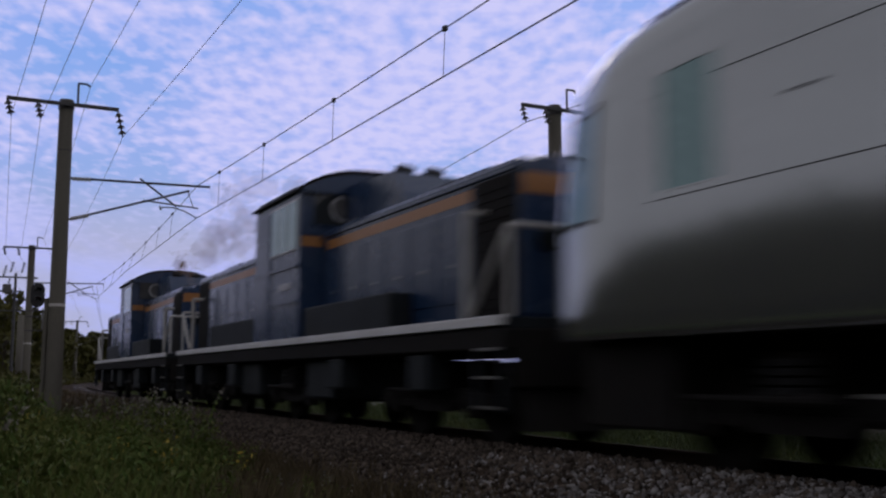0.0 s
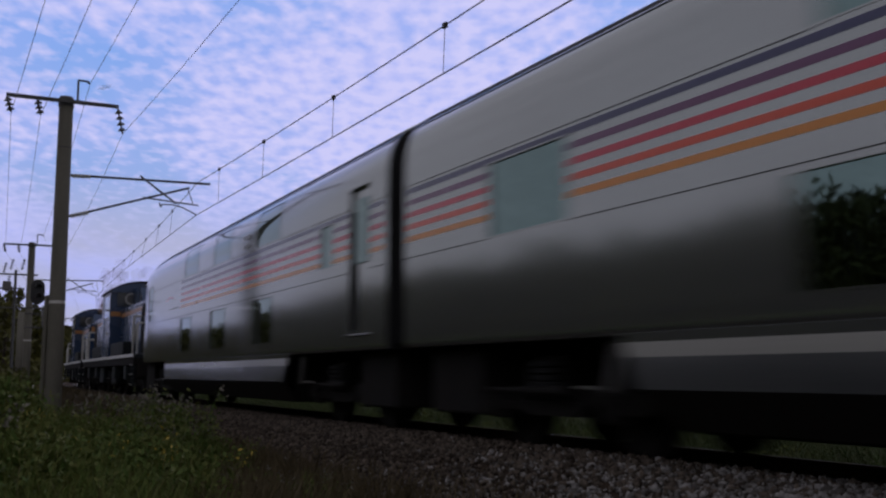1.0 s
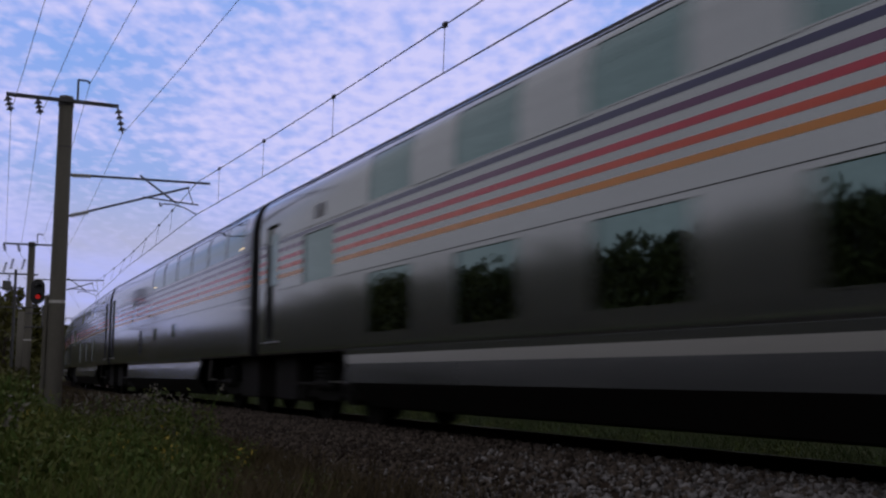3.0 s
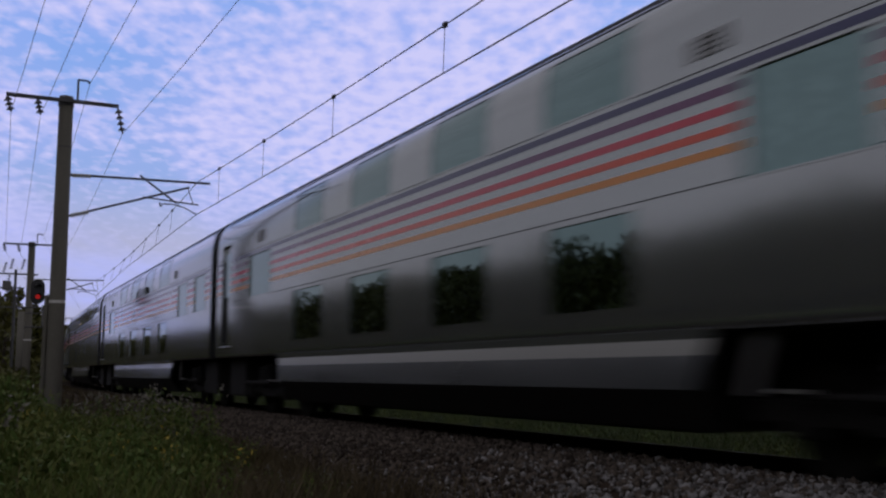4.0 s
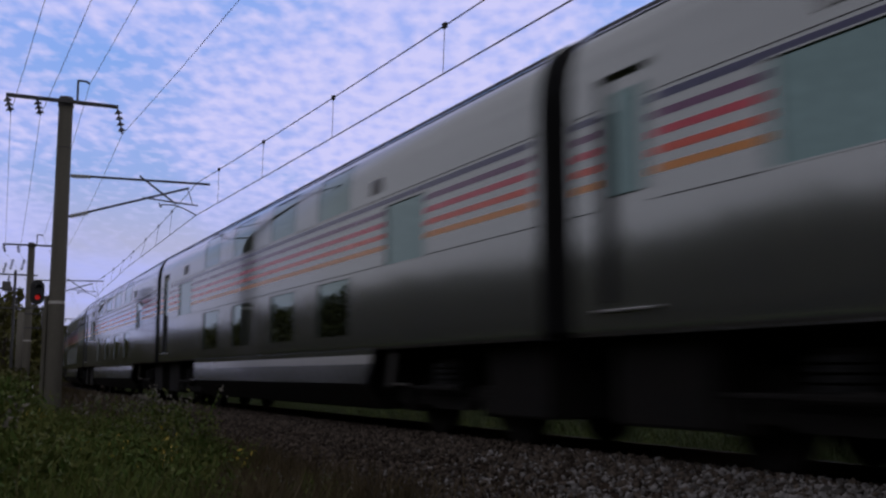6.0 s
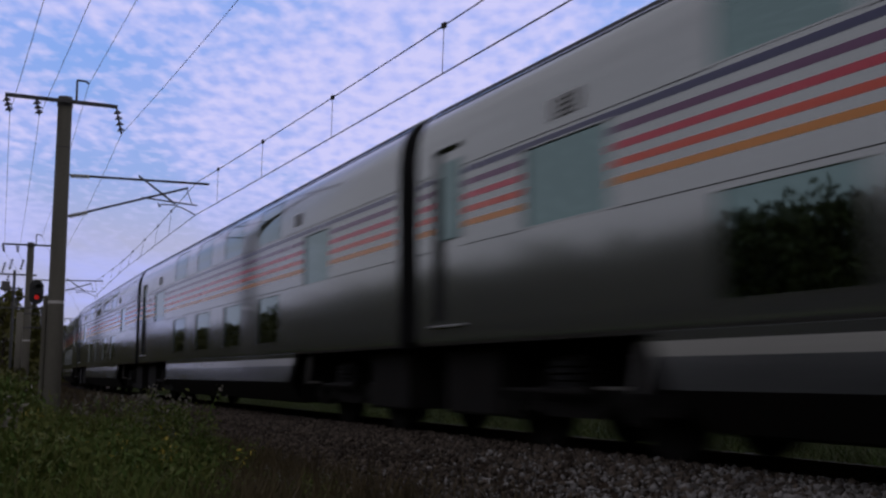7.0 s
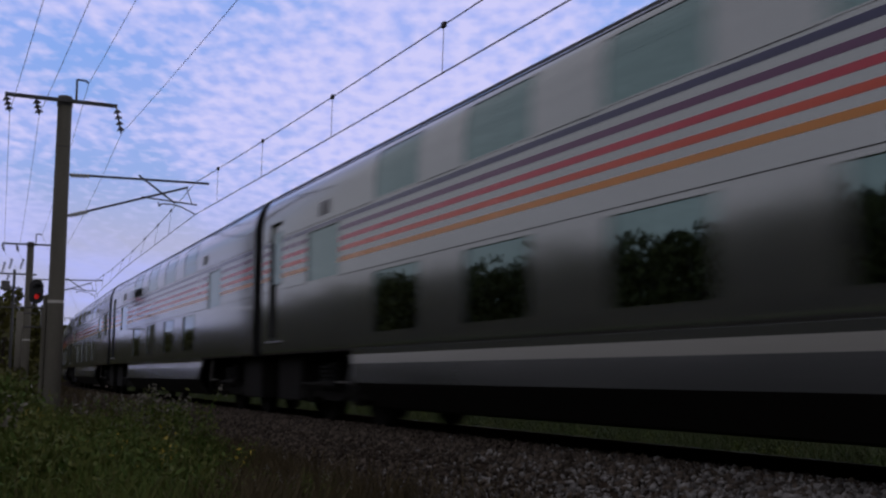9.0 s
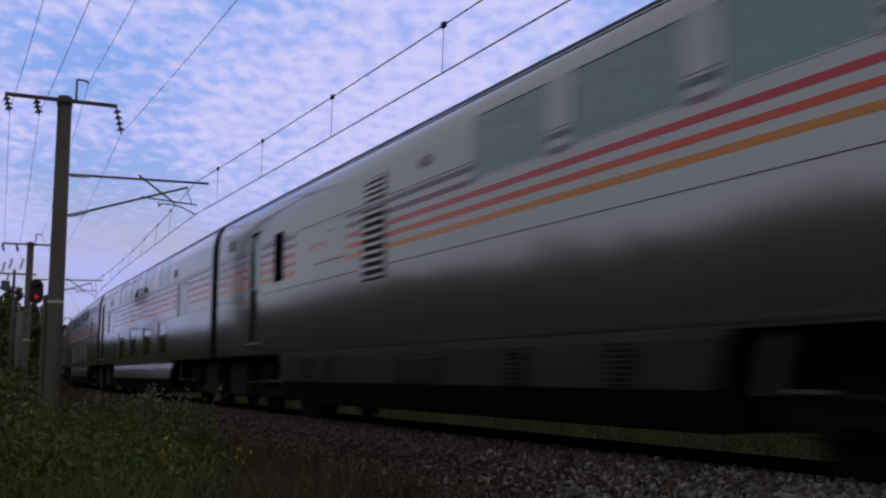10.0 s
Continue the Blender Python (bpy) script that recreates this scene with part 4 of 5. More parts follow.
def mast(foot, heading, cantilever=True, arms=(-1.54, 1.36), scale_r=0.20):
    """A concrete catenary mast; its own x axis points across the track."""
    pole = tagged(new("catenary_pole"), "tall weathered concrete catenary pole with steel crossarm", "utility pole", "catenary poles")
    pole.matrix_basis = Matrix.Translation((foot.x, foot.y, 0)) @ pose(0, 0, 0, 0, 0, -math.degrees(heading))
    bm = B()
    rod(bm, (0, 0, -1.0), (0, 0, POLE_TOP), scale_r * 1.12, scale_r * 0.93, seg=28)
    part("post", bm, CONCRETE, pole, "round concrete post", True)
    pole.children[-1].data.set_sharp_from_angle(angle=radians(40))
    part("collar", rod(B(), (0, 0, 6.95), (0, 0, 6.98), scale_r * 0.985, seg=28), GALV, pole)
    part("white_band", rod(B(), (0, 0, 2.64), (0, 0, 2.72), scale_r * 1.075, seg=28), WHITE_BAND, pole, "white painted band")
    part("crossarm", box(B(), arms[0], arms[1], -0.29, -0.20, POLE_TOP - 0.22, POLE_TOP - 0.12, 0.008), GALV, pole, "steel crossarm")
    part("clamp", box(rod(B(), (0, 0, POLE_TOP - 0.28), (0, 0, POLE_TOP - 0.06), scale_r * 1.05, seg=24), -0.06, 0.06, -0.3, 0.3, POLE_TOP - 0.22, POLE_TOP - 0.12), GALV, pole)
    bm = B()
    for q0, q1 in (((0.27, -0.24, POLE_TOP - 0.15), (0.27, -0.24, POLE_TOP + 0.46)), ((0.27, -0.24, POLE_TOP + 0.46), (0.50, -0.24, POLE_TOP + 0.46)), ((0.50, -0.24, POLE_TOP + 0.46), (0.58, -0.24, POLE_TOP + 0.40))):
        rod(bm, q0, q1, 0.03, seg=8)
    part("hook", bm, GALV, pole, "bent ground-wire bracket")
    for x0, dx, drop in ((arms[0] + 0.02, 0.12, 0.44), (arms[0] + 0.78, 0.10, 0.44), (arms[1] - 0.02, 0.16, 0.74)):
        bm = B()
        insulator(bm, (x0, -0.24, POLE_TOP - 0.2), (x0 + dx, -0.24, POLE_TOP - 0.2 - drop), 3 if drop < 0.6 else 4)
        part("insulator", bm, PORCELAIN, pole, "hanging disc insulator string")
    if cantilever:
        bm = B()
        insulator(bm, (0.2, 0, 6.20), (0.75, 0, 6.22), 5, 0.07)
        part("insulator", bm, PORCELAIN_W, pole, "pale bar insulator")
        bm = B()
        insulator(bm, (0.2, 0, 5.06), (0.72, 0, 5.21), 5, 0.07)
        part("insulator", bm, PORCELAIN_W, pole, "pale bar insulator")
        bm = B()
        rod(bm, (0.2, 0, 6.22), (4.05, 0, 6.28), 0.035, seg=8)
        rod(bm, (0.2, 0, 5.06), (3.45, 0, 6.12), 0.032, seg=8)
        rod(bm, (2.05, 0, 6.36), (3.1, 0, 5.62), 0.028, seg=8)
        rod(bm, (2.15, 0, 5.74), (3.72, 0, 5.62), 0.022, seg=8)
        rod(bm, (3.40, 0, 6.12), (3.58, 0, 5.62), 0.012, seg=6)
        part("cantilever", bm, GALV, pole, "steel cantilever bracket over the track")
        bm = B()
        pts = [(2.65, 0, 5.50), (2.70, 0, 5.58), (3.0, 0, 5.59), (3.3, 0, 5.52), (3.67, 0, 5.34)]
        for p, q in zip(pts, pts[1:]):
            rod(bm, p, q, 0.018, seg=6)
        rod(bm, (2.65, 0, 5.50), (2.62, 0, 5.62), 0.02, seg=6)
        part("steady_arm", bm, GALV, pole, "curved steady arm")
    part("conduit", rod(B(), (-scale_r - 0.10, 0.05, -1.0), (-scale_r - 0.06, 0.05, 2.85), 0.06, seg=10), CONCRETE, pole, "grey cable conduit")
    return pole


P1, H1 = at(28.0, -4.06), line(28.0)[2]
P2, H2 = Vector((-1.72, 61.1, 0)), 0.075
P3, H3 = Vector((10.95, 141.0, 0)), 0.22
P_FAR, H_FAR = Vector((8.80, 22.4, 0)), 0.02
POLE_1 = mast(P1, H1)
POLE_2 = mast(P2, H2)
POLE_3 = mast(P3, H3, scale_r=0.17)
POLE_FAR = mast(P_FAR, H_FAR, False, (-1.25, 1.25))
P0, H0 = at(-14.0, -4.2), line(-14.0)[2]
POLE_0 = mast(P0, H0)


def wire(name, places, r, sag, label, steps=14):
    cu = bpy.data.curves.new(name, "CURVE")
    cu.dimensions, cu.bevel_depth, cu.bevel_resolution = "3D", r, 1
    pts = []
    for p, q, d in zip(places, places[1:], sag):
        for i in range(steps):
            f = i / steps
            v = Vector(p).lerp(Vector(q), f)
            v.z -= d * 4 * f * (1 - f)
            pts.append(v)
    pts.append(Vector(places[-1]))
    sp = cu.splines.new("POLY")
    sp.points.add(len(pts) - 1)
    for pt, v in zip(sp.points, pts):
        pt.co = (*v, 1)
    cu.materials.append(WIRE)
    dg = new("t", cu)
    me = bpy.data.meshes.new_from_object(dg.evaluated_get(bpy.context.evaluated_depsgraph_get()))
    bpy.data.objects.remove(dg)
    me.name = name
    return tagged(put(name, me), label, "overhead wire", "overhead wires")


def on_pole(foot, heading, across, z, ahead=-0.24):
    return Vector((foot.x + across * math.cos(heading) + ahead * math.sin(heading), foot.y - across * math.sin(heading) + ahead * math.cos(heading), z))


# contact wire zigzags between the steady arms, the messenger hangs above it
W0, W1, W2, W3 = at(-14, 0.2, 5.3), at(28.0, -0.39, 5.33), Vector((1.95, 61.0, 5.35)), Vector((14.6, 140.5, 5.35))
contact = [W0, at(9.4, 0.03, 5.29), at(17.2, -0.10, 5.30), at(21.4, -0.21, 5.30), W1, at(44, -0.2, 5.32), W2, W3]
wire("contact_wire", contact, 0.012, (0.0, 0.0, 0, 0, 0, 0, 0, 0), "thin dark contact wire above the track", 4)
M1, M2 = Vector((W1.x, W1.y, 6.29)), Vector((W2.x, W2.y, 6.29))
mess = wire("messenger_wire", [Vector((W0.x, W0.y, 6.3)), M1, M2, Vector((W3.x, W3.y, 6.3))], 0.011, (0.24, 0.32, 0.5), "thin dark messenger wire with droppers", 24)


def lerp_path(places, y):
    for p, q in zip(places, places[1:]):
        if p.y <= y <= q.y:
            return p.lerp(q, (y - p.y) / (q.y - p.y))
    return places[-1].copy()


for a, b, sag, ys in ((W0, W1, 0.24, (2.5, 7.5, 12.7, 17.3, 21.7, 25.6)), (W1, W2, 0.32, (32.5, 35.5, 39, 42.8, 46.5, 51, 56))):
    for y in ys:
        f = (y - a.y) / (b.y - a.y)
        top = a.lerp(b, f)
        top.z = 6.295 - sag * 4 * f * (1 - f)
        low = lerp_path(contact, y)
        bm = B()
        rod(bm, top + Vector((0, 0, 0.03)), low, 0.006, seg=5)
        box(bm, top.x - 0.025, top.x + 0.025, top.y - 0.05, top.y + 0.05, top.z - 0.04, top.z + 0.04)
        part("dropper", bm, WIRE, mess, "short vertical dropper with a clamp")
for across, z, sag in ((-1.40, POLE_TOP - 0.64, 0.5), (-0.66, POLE_TOP - 0.64, 0.5), (1.50, POLE_TOP - 0.94, 0.45), (0.58, POLE_TOP + 0.40, 0.35)):
    wire("feeder_wire", [on_pole(P0, H0, across, z), on_pole(P1, H1, across, z), on_pole(P2, H2, across, z), on_pole(P3, H3, across, z)], 0.0068, (sag, sag * 0.7, sag), "thin dark feeder wire between the poles", 16)
wire("feeder_wire", [on_pole(P_FAR, H_FAR, -1.07, POLE_TOP - 0.64) + Vector((0.5, -34, 0)), on_pole(P_FAR, H_FAR, -1.07, POLE_TOP - 0.64), Vector((10.0, 62.0, POLE_TOP - 0.64))], 0.011, (0.5, 0.5), "thin dark feeder wire between the poles", 16)


# ---------------------------------------------------------------- signal
def make_signal():
    sig = tagged(new("railway_signal"), "black oval railway signal with red lamp on concrete post", "railway signal")
    sig.matrix_basis = pose(-3.06, 45.0, 0.28, 0, 0, 4)
    part("post", rod(B(), (-0.26, 0, -1.2), (-0.26, 0, 3.1), 0.15, 0.13, seg=20), CONCRETE, sig, "concrete signal post", True)
    bm = B()
    outline = []
    for i in range(32):
        a = 2 * math.pi * i / 32
        outline.append((0.36 + 0.29 * math.cos(a), 3.98 + (0.24 if math.sin(a) > 0 else -0.24) + 0.29 * math.sin(a)))
    prism(bm, outline, 0.02, 0.06)
    head = part("backboard", bm, SIGNAL_BLACK, sig, "black oval backboard")
    part("housing", box(B(), 0.18, 0.54, 0.06, 0.34, 3.56, 4.40, 0.04), SIGNAL_BLACK, head)
    for z in (4.18, 3.76):
        bm = B()
        n = 14
        rows = [[bm.verts.new((0.36 + r * math.cos(math.pi * i / n), d, z + r * math.sin(math.pi * i / n))) for i in range(n + 1)] for r, d in ((0.15, 0.02), (0.14, -0.28), (0.13, -0.28), (0.135, 0.02))]
        for p, q in zip(rows, rows[1:]):
            for i in range(n):
                bm.faces.new((p[i], p[i + 1], q[i + 1], q[i]))
        part("hood", bm, SIGNAL_BLACK, head, "black lamp hood")
        part("lens_rim", rod(B(), (0.36, 0.0, z), (0.36, 0.02, z), 0.13, seg=20), SIGNAL_BLACK, head)
    bm = B()
    for q0, q1 in (((-0.42, 0.1, 3.30), (0.66, 0.1, 3.30)), ((-0.26, 0.1, 3.05), (0.5, 0.1, 3.05)), ((0.66, 0.1, 3.30), (0.66, 0.1, 2.45)), ((0.66, 0.1, 2.45), (-0.26, 0.1, 2.45)), ((0.3, 0.1, 3.30), (0.36, 0.1, 3.6)), ((-0.42, 0.1, 3.3), (-0.42, 0.1, 3.75)),
                   ((-0.42, 0.1, 3.75), (-0.1, 0.1, 3.75))):
        rod(bm, q0, q1, 0.028, seg=8)
    part("bracket", bm, GALV, sig, "steel bracket frame")
    part("cable_box", box(B(), 0.60, 0.72, 0.02, 0.2, 2.5, 3.2, 0.02), GREY_METAL, sig, "grey cable box")
    # the lamp turns on its spindle: its red face looks out once it is set to stop
    bm = B()
    rod(bm, (0, 0.0, 0), (0, -0.012, 0), 0.10, seg=20)
    lamp = part("lamp", bm, RED_LAMP, sig, "glowing red lamp")
    part("shutter", rod(B(), (0, 0.002, 0), (0, 0.014, 0), 0.105, seg=20), SIGNAL_BLACK, lamp, "black back of the lamp disc")
    return lamp


SIGNAL_LAMP = make_signal()


# far switchgear posts left of the line
def switch_post(x, y, h):
    t = tagged(new("switchgear_post"), "distant thin post with switchgear, crossarms and insulators", "utility pole")
    t.matrix_basis = pose(x, y, GROUND)
    part("post", rod(B(), (0, 0, -0.2), (0, 0, h), 0.13, 0.10, seg=12), GALV, t)
    for z, a, b in ((h - 0.4, -2.2, 1.6), (h - 1.5, -2.6, 0.4), (h - 3.0, -3.2, 1.0)):
        part("crossarm", box(B(), a, b, -0.06, 0.06, z, z + 0.12), GALV, t)
    for xx, z in ((-0.6, h - 1.3), (-1.6, h - 1.3), (-0.4, h), (0.4, h), (-0.9, h - 0.3)):
        bm = B()
        insulator(bm, (xx, 0, z), (xx + 0.2, 0, z + 0.9), 4, 0.16)
        part("insulator", bm, PORCELAIN, t)
    part("switch_case", box(B(), -0.9, -0.3, -0.3, 0.3, h - 1.6, h - 0.9, 0.05), GREY_METAL, t, "grey switch case")


switch_post(-1.1, 82.0, 9.6)
bm = B()
rod(bm, (0, 0, -0.3), (0, 0, 1.0), 0.06, seg=10)
post = part("marker_post", bm, WHITE_BAND, None)
post.matrix_basis = Matrix.Translation(at(52, -3.4, GROUND))
tagged(post, "small white marker post beside the ballast", "marker post")


# ---------------------------------------------------------------- insect
def make_insect():
    bug = tagged(new("flying_insect"), "small dark flying insect with clear wings", "insect")
    bm = B()
    rod(bm, (-0.018, 0, 0), (0.006, 0, 0.002), 0.0022, 0.0042, seg=8)
    rod(bm, (0.006, 0, 0.002), (0.020, 0, 0.003), 0.0055, 0.0045, seg=10)
    part("body", bm, RUBBER, bug, "dark slender body")
    part("head", rod(B(), (0.020, 0, 0.003), (0.0265, 0, 0.003), 0.0045, 0.003, seg=10), RUBBER, bug)
    for side in (-1, 1):
        for x0, sweep in ((0.014, 0.004), (0.007, -0.008)):
            bm = B()
            outline = [(x0, 0.003), (x0 + 0.004 + sweep, 0.020), (x0 + sweep * 1.4, 0.030), (x0 - 0.006 + sweep, 0.022), (x0 - 0.004, 0.004)]
            lo = [bm.verts.new((x, side * y, 0.006 + 0.25 * y)) for x, y in outline]
            hi = [bm.verts.new((x, side * y, 0.0066 + 0.25 * y)) for x, y in outline]
            bm.faces.new(lo)
            bm.faces.new(hi[::-1])
            for i in range(5):
                j = (i + 1) % 5
                bm.faces.new((lo[i], hi[i], hi[j], lo[j]))
            part("wing", bm, GREY_METAL, bug, "thin grey wing")
    return bug


INSECT = make_insect()


# ---------------------------------------------------------------- plants
def blades(name, x, y, z, h, w, lean, mat, label, seed):
    """Bent grass blades, two segments each."""
    rng = np.random.default_rng(seed)
    n = len(x)
    a, b = rng.random(n) * 6.283, rng.random(n) * 6.283
    dx, dy = np.cos(a) * w / 2, np.sin(a) * w / 2
    lx, ly = np.cos(b) * lean * h, np.sin(b) * lean * h
    base = np.stack([x, y, z], -1)
    def row(f, k, up):
        return np.stack([x + lx * f, y + ly * f, z + h * up], -1), np.stack([dx * k, dy * k, 0 * x], -1)
    c0, e0 = row(0, 1.0, -0.05)
    c1, e1 = row(0.3, 0.85, 0.55)
    c2, e2 = row(1.0, 0.12, 1.0)
    v = np.stack([c0 - e0, c0 + e0, c1 + e1, c1 - e1, c2 + e2, c2 - e2], 1).reshape(-1, 3)
    f = (np.array([(0, 1, 2, 3), (3, 2, 4, 5)])[None] + (np.arange(n) * 6)[:, None, None]).reshape(-1, 4)
    return tagged(put(name, soup(name, v, f, mat)), label, "grass", kind="stuff")


def scatter(n, s0, s1, l0, l1, seed, power=1.0):
    rng = np.random.default_rng(seed)
    s = s0 + (s1 - s0) * rng.random(n) ** power
    la = l0 + (l1 - l0) * rng.random(n)
    p = np.array([tuple(at(a, b)) for a, b in zip(s, la)])
    return p[:, 0], p[:, 1], s, la, rng


def lumpy(x, y, k, seed):
    return np.array([noise.noise((a * k, b * k, seed)) for a, b in zip(x, y)])


def make_grass():
    x, y, s, la, rng = scatter(120000, 6.0, 60, -12.0, -2.9, 11, 1.8)
    lump = lumpy(x, y, 0.6, 1.0)
    rise = np.clip((-la - 2.75) / 1.75, 0.12, 1.0)
    h = (0.50 + 0.40 * rng.random(len(x)) + 0.35 * lump) * rise
    h = np.clip(h, 0.08, 1.3)
    dry = (lumpy(x, y, 0.45, 7.0) + np.clip((la + 4.6) * 0.5, -0.3, 0.6) + 0.25 * (rng.random(len(x)) - 0.5)) > 0.28
    dry |= (la + 6.66 > (0.235 + 0.02 * rng.random(len(x))) * s) & (s < 14)
    z = np.full(len(x), GROUND)
    for name, pick, mat, label in (("green_grass", ~dry, GRASS, "dark green tall trackside grass"), ("dry_grass", dry, DRY, "brown dry trackside grass and stalks")):
        blades(name, x[pick], y[pick], z[pick], h[pick], 0.008 + 0.010 * rng.random(pick.sum()), 0.38, mat, label, 5)
    x, y, s, la, rng = scatter(16000, 6.0, 55, -3.7, -2.1, 13, 1.6)
    keep = (rng.random(len(x)) < np.clip((-la - 2.0) / 1.5, 0.03, 1.0)) & (lumpy(x, y, 0.9, 9.0) > -0.25)
    x, y, la = x[keep], y[keep], la[keep]
    zb = np.interp(la, [-3.3, -2.65, -1.8], [-0.84, -0.62, -0.14])
    xa, ya, sa, lb, rnd = scatter(16000, -12, 6.0, -12.0, -3.1, 14)
    blades("short_grass", xa, ya, np.full(len(xa), GROUND), 0.12 + 0.22 * rnd.random(len(xa)), 0.008 + 0.010 * rnd.random(len(xa)), 0.5, GRASS, "short trodden green grass", 9)
    blades("verge_weeds", x, y, zb, 0.14 + 0.42 * rng.random(len(x)) * np.clip((-la - 1.9) / 1.2, 0.2, 1), 0.007 + 0.008 * rng.random(len(x)), 0.5, DRY, "brown dry weeds on the ballast edge", 8)
    x, y, s, la, rng = scatter(5500, 8.5, 16.5, -3.75, -2.45, 15)
    zb = np.interp(la, [-3.75, -3.3, -2.65, -1.8], [GROUND, -0.84, -0.62, -0.14])
    blades("dry_verge_grass", x, y, zb, 0.22 + 0.36 * rng.random(len(x)) * np.clip((-la - 2.2) / 0.9, 0.3, 1), 0.006 + 0.008 * rng.random(len(x)), 0.45, DRY, "tangled brown dry stalks beside the ballast", 16)
    x, y, s, la, rng = scatter(7000, 6.5, 13.5, 0.225, 0.335, 25)
    la = -6.66 + la * s
    x, y = x * 0 + la, s
    low = np.clip((0.345 - (la + 6.66) / s) / 0.09, 0.25, 1)
    blades("tangled_dry_grass", x, y, np.interp(la, [-3.75, -3.3, -2.65, -1.8], [GROUND, -0.84, -0.62, -0.14]), (0.25 + 0.4 * rng.random(len(x))) * low, 0.006 + 0.008 * rng.random(len(x)), 0.5, DRY, "tangled brown grass between weeds and ballast", 26)
    x, y, s, la, rng = scatter(14000, 46, 150, -11.0, -2.5, 17)
    zb = np.interp(la, [-3.3, -2.65, -1.8], [GROUND, -0.62, -0.14])
    blades("far_verge_grass", x, y, zb, 0.25 + 0.4 * rng.random(len(x)), 0.03 + 0.03 * rng.random(len(x)), 0.5, DRY, "rough brown grass along the bend", 18)
    x, y, s, la, rng = scatter(5000, 30, 95, -3.6, -1.5, 23)
    zb = np.interp(la, [-3.3, -2.65, -1.8, -1.2], [GROUND, -0.62, -0.14, -0.06])
    blades("shoulder_weeds", x, y, zb, 0.05 + 0.22 * rng.random(len(x)), 0.02 + 0.03 * rng.random(len(x)), 0.6, DRY, "short brown weeds on the ballast shoulder", 24)
    x, y, s, la, rng = scatter(14000, -12, 45, -20.0, -12.0, 19)
    blades("meadow_grass", x, y, np.full(len(x), GROUND), 0.3 + 0.4 * rng.random(len(x)), 0.02 + 0.03 * rng.random(len(x)), 0.5, GRASS, "green meadow grass behind the path", 20)
    x, y, s, la, rng = scatter(60000, 1, 90, 2.6, 9.0, 12, 1.6)
    h = 0.35 + 0.25 * rng.random(len(x)) + 0.15 * lumpy(x, y, 0.4, 3.0)
    blades("far_side_grass", x, y, np.full(len(x), GROUND), h * 0.9 + 0.15 * rng.random(len(x)), 0.010 + 0.012 * rng.random(len(x)), 0.55, FAR_GRASS, "green grass beyond the track", 6)


make_grass()


def leaf_soup(centres, sizes, rng, flat=0.6):
    n = len(centres)
    d = rng.normal(size=(n, 3))
    d[:, 2] = np.abs(d[:, 2]) * flat + 0.2
    d /= np.linalg.norm(d, axis=1)[:, None]
    u = np.cross(d, rng.normal(size=(n, 3)))
    u /= np.linalg.norm(u, axis=1)[:, None]
    w = np.cross(d, u)
    u, w = u * sizes[:, None], w * sizes[:, None] * 0.42
    v = np.stack([centres - u, centres - w * 0.9, centres + u, centres + w * 0.9], 1).reshape(-1, 3)
    return v, np.arange(4 * n).reshape(-1, 4)


def weed_meshes(kind, seed):
    rng = np.random.default_rng(seed)
    c, flowers, bm = [], [], B()
    for k in range(9):
        ang, r = rng.random() * 6.28, 0.16 * rng.random()
        foot = Vector((r * math.cos(ang), r * math.sin(ang), 0))
        tip = Vector((foot.x * 3.0 + 0.1 * rng.normal(), foot.y * 3.0 + 0.1 * rng.normal(), 0.65 + 0.35 * rng.random()))
        rod(bm, foot, tip, 0.007, 0.003, seg=5)
        for j in range(72):
            p = foot.lerp(tip, 0.15 + 0.8 * rng.random())
            c.append(tuple(p + Vector(rng.normal(size=3) * 0.055)))
        for j in range(0 if kind == "leafy" else 9 if kind == "yellow" else 14):
            flowers.append(tuple(tip + Vector((rng.normal() * 0.045, rng.normal() * 0.045, rng.normal() * 0.05 - 0.02))))
    stem = mesh_of("stem", bm, LEAF)
    c = np.array(c)
    v, f = leaf_soup(c, (0.013 + 0.024 * rng.random(len(c))) if kind == "leafy" else 0.011 + 0.019 * rng.random(len(c)), rng)
    leaves = soup("foliage", v, f, LEAF)
    heads = None
    if flowers:
        fl = np.array(flowers)
        v, f = leaf_soup(fl, 0.015 + 0.014 * rng.random(len(fl)), rng, 1.0)
        heads = soup("flower_heads", v, f, FLOWER_Y if kind == "yellow" else FLOWER_W)
    return stem, leaves, heads


